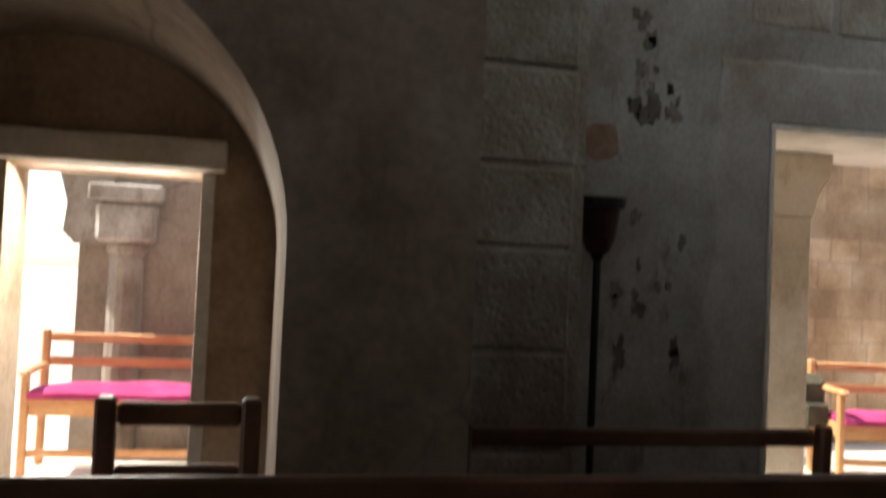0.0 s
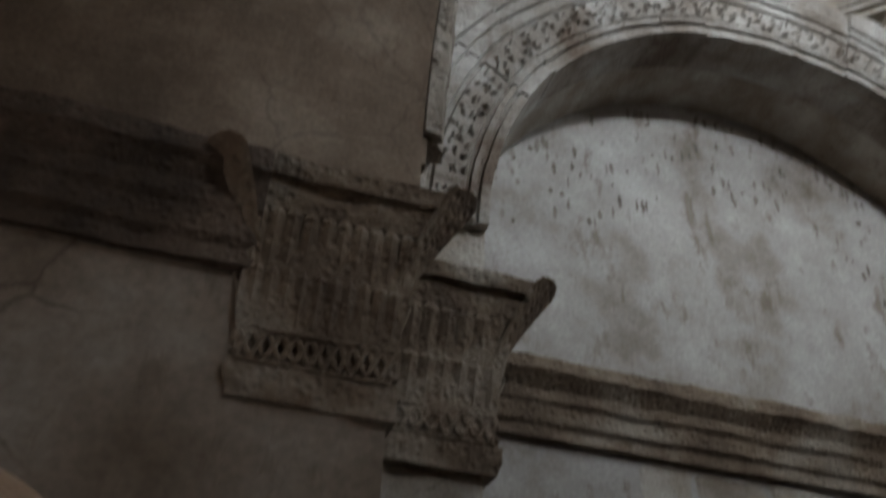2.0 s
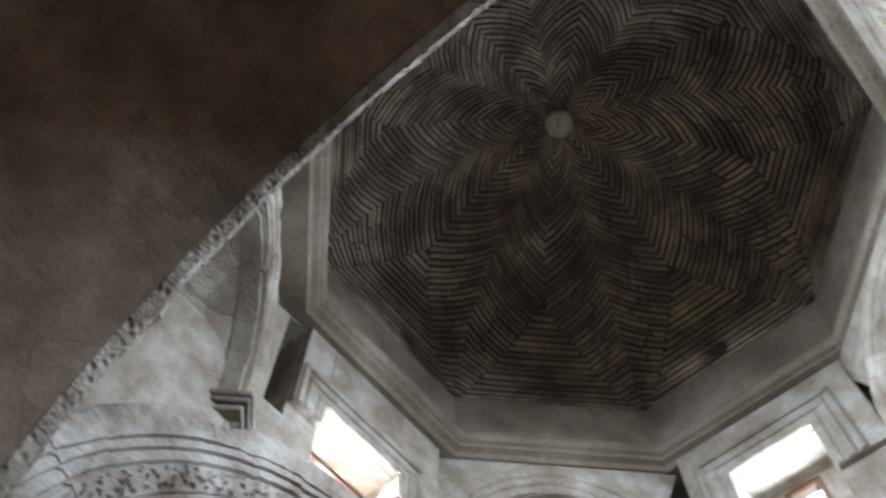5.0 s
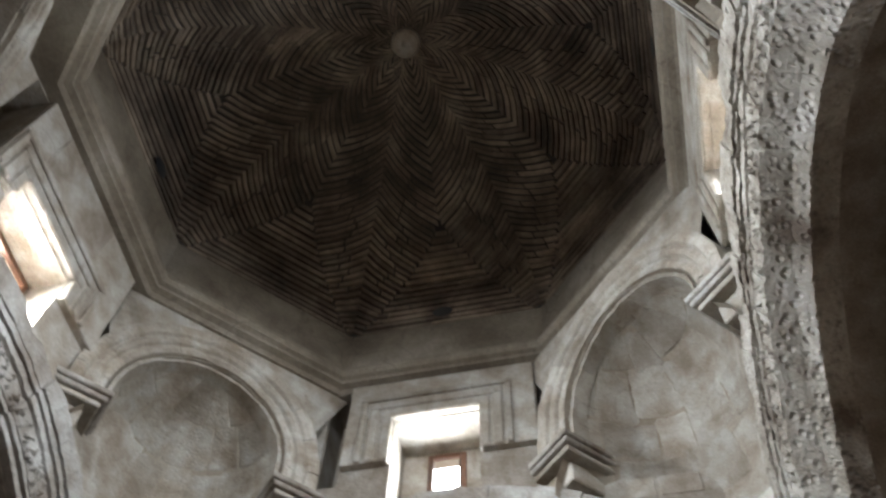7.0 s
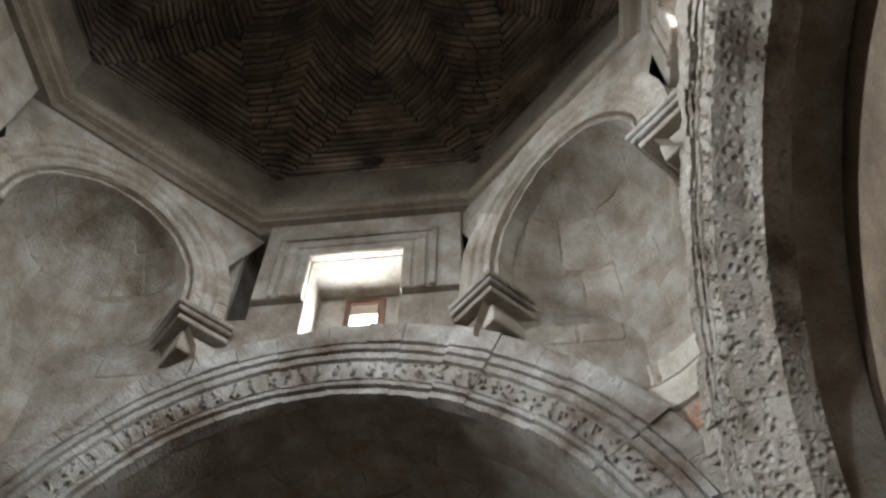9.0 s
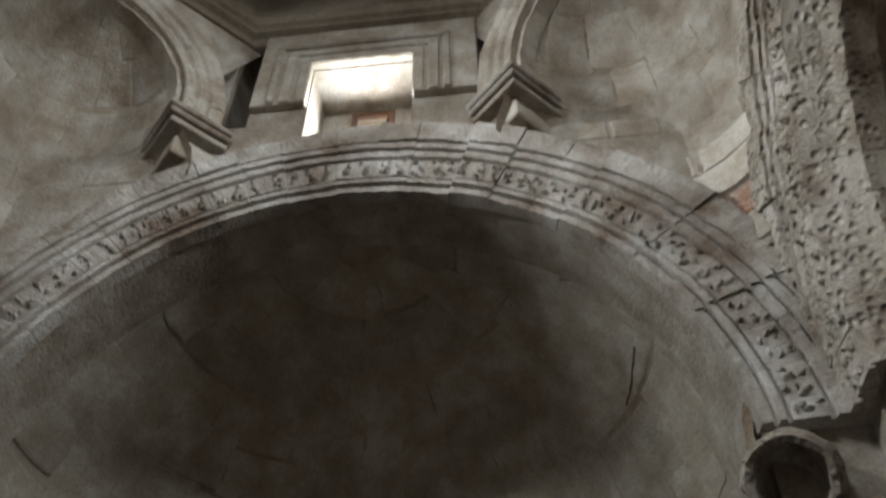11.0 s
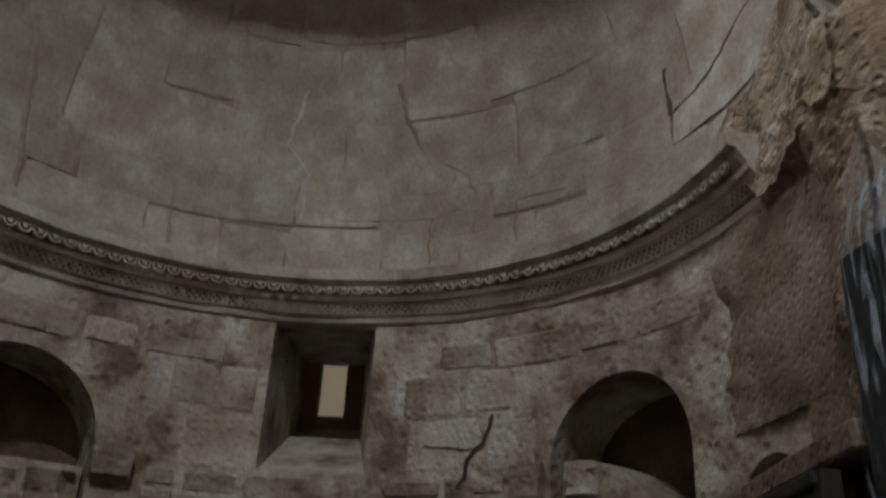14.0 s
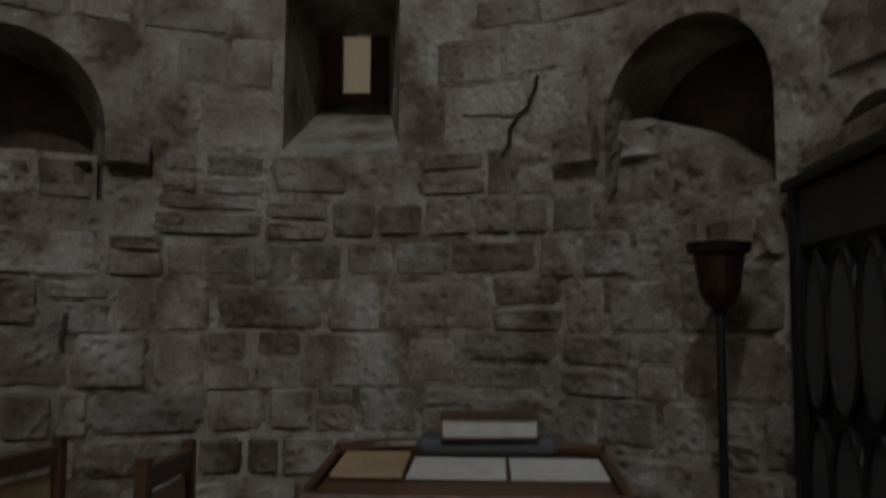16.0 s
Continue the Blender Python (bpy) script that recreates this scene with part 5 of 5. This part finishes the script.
court = bpy.data.objects["wall_courtyard"]
v = 0.0
while v < 3.6:
    u = -0.8 + random.uniform(-0.2, 0)
    h = random.uniform(0.20, 0.28)
    while u < 4.4:
        u1 = u + random.uniform(0.26, 0.5)
        part("stone", stone_patch(on_court, u + 0.003, u1 - 0.003, v + 0.003, v + h - 0.003, random.uniform(0.002, 0.006), 0.05, 0.6, 0.06, 0.001, 0.02), SANDY, court)
        u = u1
    v += h

# fresco remnants beside the pier
RED = material("faded red fresco", (0.24, 0.145, 0.1), (0.17, 0.1, 0.07), (0.3, 0.22, 0.17), bump=0.1, scale=6)
DARKP = material("dark pigment", (0.15, 0.128, 0.108), (0.085, 0.07, 0.058), (0.24, 0.215, 0.19), bump=0.1, scale=6)


def blob(name, x, z, r, mat, label, k=1.0, ragged=0.9):
    bm = bmesh.new()
    seed = random.uniform(0, 50)
    pts = []
    for a in np.linspace(0, 2 * math.pi, 22, endpoint=False):
        q = r * (1 + ragged * noise.noise(Vector((math.cos(a) * 1.8, math.sin(a) * 1.8, seed))))
        pts.append((x + q * math.cos(a), z + q * k * math.sin(a)))
    hi = [bm.verts.new((p, 3.245, q)) for p, q in pts]
    lo = [bm.verts.new((p, 3.252, q)) for p, q in pts]
    bm.faces.new(hi)
    for i in range(22):
        bm.faces.new((lo[i], lo[(i + 1) % 22], hi[(i + 1) % 22], hi[i]))
    return tagged(part(name, fix(bm), mat), label, "fresco", "fresco remnants")


blob("fresco", -1.72, 2.24, 0.10, RED, "faded red painted roundel on the plaster wall", 0.9, 0.25)
blob("fresco", -1.74, 2.09, 0.07, TYMP, "pale plaster patch under the painted roundel", 0.8, 0.5)
for _ in range(16):
    blob("fresco", random.uniform(-1.60, -1.30), random.uniform(2.36, 2.86), random.uniform(0.012, 0.034), DARKP, "dark flaked paint remnant on the plaster wall", random.uniform(0.8, 2.0))
for _ in range(12):
    blob("fresco", random.uniform(-1.62, -1.28), random.uniform(1.25, 1.98), random.uniform(0.012, 0.032), DARKP, "dark flaked paint remnant on the plaster wall", random.uniform(1.2, 2.4))

bm = bmesh.new()
for _ in range(150):
    r, a = 2.0 - 0.75 * random.random() ** 1.6, random.uniform(0.12, 0.88) * math.pi
    x, z = r * math.cos(a), 4.08 + r * math.sin(a) - 0.05
    w, h = random.uniform(0.006, 0.018), random.uniform(0.015, 0.06)
    bm.faces.new([bm.verts.new((x + w * math.cos(t) * random.uniform(0.6, 1.3), 3.2455, z + h * math.sin(t) * random.uniform(0.7, 1.2))) for t in np.linspace(0, 2 * math.pi, 9, endpoint=False)][::-1])
ob = part("flake_marks", fix(bm), DARKP, north_bay, "dark marks where plaster flaked off")
ob["kind"] = "stuff"

# stones of the corner conches
for ob in [o for o in bpy.data.objects if o.name.startswith("squinch")]:
    deg, dist, shift, drop = SQUINCHES[ob["corner"]]
    mq = Matrix.Rotation(radians(deg), 4, "Z") @ Matrix.Translation((shift, dist, 7.16 - drop))
    del ob["corner"]

    def on_conch(u, v, d):
        return mq @ conch_point(u, v - 7.16, d)

    v = 5.6
    while v < 8.35:
        v1 = v + random.uniform(0.3, 0.46)
        c = max(math.cos(min(max(v - 7.16, 0) / 0.77, 1.4)), 0.25)
        u = 0.06
        while u < math.pi - 0.06:
            u1 = min(u + random.uniform(0.3, 0.6) / c, math.pi - 0.06)
            if math.pi - 0.06 - u1 < 0.2 / c:
                u1 = math.pi - 0.06
            ends = [on_conch(q, w, 0) for q in (u, u1) for w in (v, v1)]
            if all(min(math.hypot(e.x, e.z - ZC), math.hypot(e.y, e.z - ZC)) > R_ARCH + 0.62 for e in ends):
                jv = random.uniform(-0.05, 0.05)
                part("stone", stone_patch(on_conch, u + 0.002, u1 - 0.002, v + jv, v1 + jv + random.uniform(0, 0.03), random.uniform(0.002, 0.009), 0.08, 0.8, 0.04, 0.0005, 0.10), STONE, ob)
            u = u1
        v = v1

# large pale dressed stones and a broken red bed low in the south-east corner
deg, dist, shift, drop = SQUINCHES[1]
mse = Matrix.Rotation(radians(deg), 4, "Z") @ Matrix.Translation((shift, dist, 7.16 - drop))
se_corner = bpy.data.objects["squinch.001"]
PALE = material("pale dressed limestone", (0.42, 0.385, 0.335), (0.3, 0.255, 0.2), (0.5, 0.475, 0.43), bump=0.2, island=0.06, spots=0.3, scale=2.2)
REDBED = material("red-brown broken bedding", (0.3, 0.165, 0.11), (0.16, 0.085, 0.055), (0.4, 0.33, 0.28), bump=0.7, pits=22, scale=4, stain=0.5)
for u0, u1, v0, v1, proud, mat in ((1.36, 2.06, 5.74, 6.01, 0.034, PALE), (1.80, 2.42, 6.02, 6.25, 0.024, PALE), (1.36, 1.78, 6.02, 6.25, 0.02, PALE), (1.40, 1.96, 5.50, 5.725, 0.008, REDBED), (1.36, 1.8, 5.25, 5.49, 0.018, STONE)):
    part("stone", stone_patch(lambda u, v, d: mse @ conch_point(u, v - 7.16, d), u0, u1, v0, v1, proud, 0.06, 0.3, 0.05, 0.002, 0.035), mat, se_corner)


def coat(a0, a1, z0, z1, ragged):
    """A skin of plaster over the apse wall, with a ragged northern edge; its dark tone also stands in for weak light.
    """
    bm = bmesh.new()
    rows = []
    for z in np.linspace(z0, z1, 40):
        e = a1 + ragged * (noise.noise(Vector((z * 4, 2, 0))) + 0.4 * noise.noise(Vector((z * 15, 5, 0))))
        rows.append([Vector((*apse_xy(a, AR - 0.019 - 0.014 * (1 + noise.noise(Vector((a * 6, z * 3, 0))) + 0.5 * noise.noise(Vector((a * 25, z * 11, 0)))) if k < 11 else AR - 0.002), z)) for k, a in enumerate(np.linspace(a0, e, 12))])
    sheet(bm, rows)
    part("plaster_coat", fix(bm), SOOTSHADE, apse_wall, "brown streaked plaster coat, dark for the dim flank")


coat(-END, -1.43, 0.02, 2.42, 0.01)
coat(-END, -1.20, 2.425, 3.30, 0.06)

bm = bmesh.new()
rows = []
for a in np.linspace(-END, -1.12, 44):
    f = (a + END) / (END - 1.12)
    top = 0.10 + 0.62 * (1 - f) ** 0.9 + 0.09 * noise.noise(Vector((a * 9, 0, 0))) + 0.03 * noise.noise(Vector((a * 40, 0, 0)))
    low = -0.34 * min(1.0, max(0.0, (-1.30 - a) / 0.12))
    fat = 0.02 + 0.07 * min(1.0, max(0.0, (-1.30 - a) / 0.10))
    rows.append([on_vault(a, low + (top - low) * k, (fat * (1 - k) ** 0.7 + 0.014) * (1 + 0.5 * noise.noise(Vector((a * 9, k * 5, 2))) + 0.3 * noise.noise(Vector((a * 31, k * 17, 2)))) if 0 < k < 1 else 0.012 if k else 0.0) for k in np.linspace(0, 1, 18)])
sheet(bm, rows)
part("brown_crust", fix(bm), CRUST, apse_vault, "brown crust at the foot of the half dome")

def on_east(u, v, d):
    return EAST @ Vector((u, -d, v))


for sg in (-1, 1):
    v = 5.55
    while v < 6.75:
        v1 = v + random.uniform(0.2, 0.3)
        u = 0.95
        while u < 2.0:
            u1 = u + random.uniform(0.26, 0.5)
            if min(math.hypot(u, v - ZC), math.hypot(u1, v - ZC)) > R_ARCH + 0.74 and u1 < 2.1:
                a, b = sorted((sg * u, sg * u1))
                part("stone", stone_patch(on_east, a + 0.004, b - 0.004, v + 0.004, v1 - 0.004, random.uniform(0.008, 0.02), 0.12, 0.6, 0.06, 0.002, 0.04), STONE, walls["wall_east"])
            u = u1
        v = v1

# infill stones and corbels at the apse niches
def in_niche(u, v, d):
    return Vector((*apse_xy(u, AR + 0.16 - d), v))


bm = bmesh.new()
for a_lo, a_hi, zb, high in ((-1.05, -0.662, 2.08, 2.50), (0.553, 0.95, 2.13, 2.38)):
    rows = []
    for a in np.linspace(a_lo, a_hi, 12):
        f = (a - a_lo) / (a_hi - a_lo)
        top = zb + (high - zb) * min(1.0, 0.02 + 1.25 * f if a_lo < 0 else 1.85 - 0.8 * f) + 0.03 * noise.noise(Vector((a * 14, 0, 0)))
        rows.append([Vector((*apse_xy(a, AR + 0.11), zb)), Vector((*apse_xy(a, AR + 0.115), (zb + top) / 2)), Vector((*apse_xy(a, AR + 0.13), top)), Vector((*apse_xy(a, AR + 0.44), top + 0.02))])
    sheet(bm, rows)
part("niche_infill", fix(bm), BEDDING, apse_wall, "rubble filling the foot of a niche")
for a0, a1, z0, z1 in ((-0.79, -0.665, 2.10, 2.30), (-0.76, -0.665, 2.31, 2.46), (-0.88, -0.80, 2.10, 2.25), (0.56, 0.68, 2.15, 2.36), (0.69, 0.80, 2.15, 2.33), (0.81, 0.93, 2.15, 2.38)):
    part("stone", stone_patch(in_niche, a0, a1, z0, z1, random.uniform(0.05, 0.09), 0.3, 0.8), RUBBLE, apse_wall)
for a, z in ((-0.60, 2.27), (0.50, 2.30)):
    bm = bmesh.new()
    sweep(bm, [[Vector((*apse_xy(a + sg * w / AR, AR - q), zz)) for sg, q in ((-1, -0.05), (-1, e), (1, e), (1, -0.05))] for zz, e, w in ((z, 0.03, 0.08), (z + 0.03, 0.075, 0.1), (z + 0.14, 0.08, 0.105), (z + 0.2, 0.03, 0.09))])
    part("corbel", fix(bm), RUBBLE, apse_wall, "projecting corbel stone beside a niche")

# ornament of the apse cornice
bm = bmesh.new()
for a in np.arange(-1.36, 1.55, 0.042):
    c = Vector((*apse_xy(a, AR - 0.148), cz(3.415)))
    n = (Vector((*apse_xy(a, AR - 1.148), cz(3.415))) - c).normalized()
    t = Vector((-n.y, n.x, 0))
    ring = []
    for x in np.linspace(math.pi, 2 * math.pi, 9):
        d = math.cos(x) * t + math.sin(x) * Vector((0, 0, 1.0))
        ring.append([c + d * 0.037, c + d * 0.037 + n * 0.016, c + d * 0.028 + n * 0.016, c + d * 0.028])
    sweep(bm, ring)
    add_box(bm, (-0.012, -0.012, -0.014), (0.014, 0.012, 0.008), 0, Matrix.Translation(c + n * 0.006) @ Matrix.Rotation(a, 4, "Z"))
ob = part("scallop_band", fix(bm), FASCIA, cor, "row of carved scallops")
ob["kind"] = "stuff"
# Thin brown strip paints the shade behind the scallops
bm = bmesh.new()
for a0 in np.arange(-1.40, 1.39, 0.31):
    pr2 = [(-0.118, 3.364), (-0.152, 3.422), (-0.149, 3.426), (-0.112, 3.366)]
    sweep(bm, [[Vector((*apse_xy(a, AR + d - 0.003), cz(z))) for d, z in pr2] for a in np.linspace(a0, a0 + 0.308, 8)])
part("shadow_band", fix(bm), SOOTSHADE, cor, "brown strip for the shade behind the scallops")
# Flat dark faces paint the shade inside the drill holes
bm = bmesh.new()
for row, (z, d) in enumerate(((cz(3.247), 0.0645), (cz(3.268), 0.0745), (cz(3.289), 0.084))):
    for a in np.arange(-1.38 + (0.0095 if row == 1 else 0.0), 1.55, 0.019):
        if random.random() < 0.12:
            continue
        c = Vector((*apse_xy(a, AR - d - 0.0025), z))
        n = (Vector((*apse_xy(a, AR - 1 - d), z)) - c).normalized()
        t = Vector((-n.y, n.x, 0))
        up = Vector((0, 0, 1)) + n * 0.46
        q = 0.0085 * random.uniform(0.8, 1.2)
        bm.faces.new([bm.verts.new(c + t * q * x + up * q * y) for x, y in ((-0.9, -0.7), (0.9, -0.7), (0.5, 0.6), (0, 0.9), (-0.5, 0.6))])
ob = part("drilled_band", fix(bm), HOLE, cor, "rows of small flat dark faces for drill holes")
ob["kind"] = "stuff"

# apse window: wooden frame with a pale pane
win = tagged(new("window_apse"), "small brown wooden window with a pale lit pane", "window", kind="structure")
CURTAIN = bpy.data.materials.new("pale translucent pane")
CURTAIN.use_nodes = True
cn, cl = CURTAIN.node_tree.nodes, CURTAIN.node_tree.links
cn.clear()
tr = cn.new("ShaderNodeBsdfTranslucent")
tr.inputs[0].default_value = (0.36, 0.32, 0.255, 1)
co = cn.new("ShaderNodeOutputMaterial")
cl.new(tr.outputs[0], co.inputs[0])
part("pane", box((5.97, -0.03, 3.0), (5.975, 0.15, 3.36)), CURTAIN, win, "pale beige pane")
for lo, hi in (((5.92, -0.16, 2.92), (5.99, -0.028, 3.38)), ((5.92, 0.148, 2.92), (5.99, 0.28, 3.38)), ((5.92, -0.028, 2.92), (5.99, 0.148, 2.998)), ((5.92, -0.028, 3.362), (5.99, 0.148, 3.40))):
    ob = part("frame", box(lo, hi, 0.006), OAK, win)
part("latch", box((5.905, -0.055, 3.15), (5.919, -0.035, 3.21), 0.003), IRON, ob, "small iron latch")

# hollow broken volute at the south-east pier
m = look((2.43, -2.09, 3.74), (1.2, -1.45, 2.75))
bm = bmesh.new()
prof = [(0.02, -0.16), (0.10, -0.13), (0.15, -0.04), (0.165, 0.03), (0.195, 0.04), (0.215, 0.0), (0.22, -0.10), (0.16, -0.22), (0.02, -0.26)]
rings = []
for r, z in prof:
    rings.append([m @ Vector((r * (1 + 0.12 * noise.noise(Vector((math.cos(a) * 2, math.sin(a) * 2, r * 9)))) * math.cos(a), r * math.sin(a) * (1 + 0.1 * noise.noise(Vector((math.cos(a) * 2, 4, math.sin(a) * 2)))), -z)) for a in np.linspace(0, 2 * math.pi, 26, endpoint=False)])
sweep(bm, rings)
tagged(part("volute", fix(bm), ROUGH), "broken hollow stone volute on the pier capital", "volute", kind="structure")
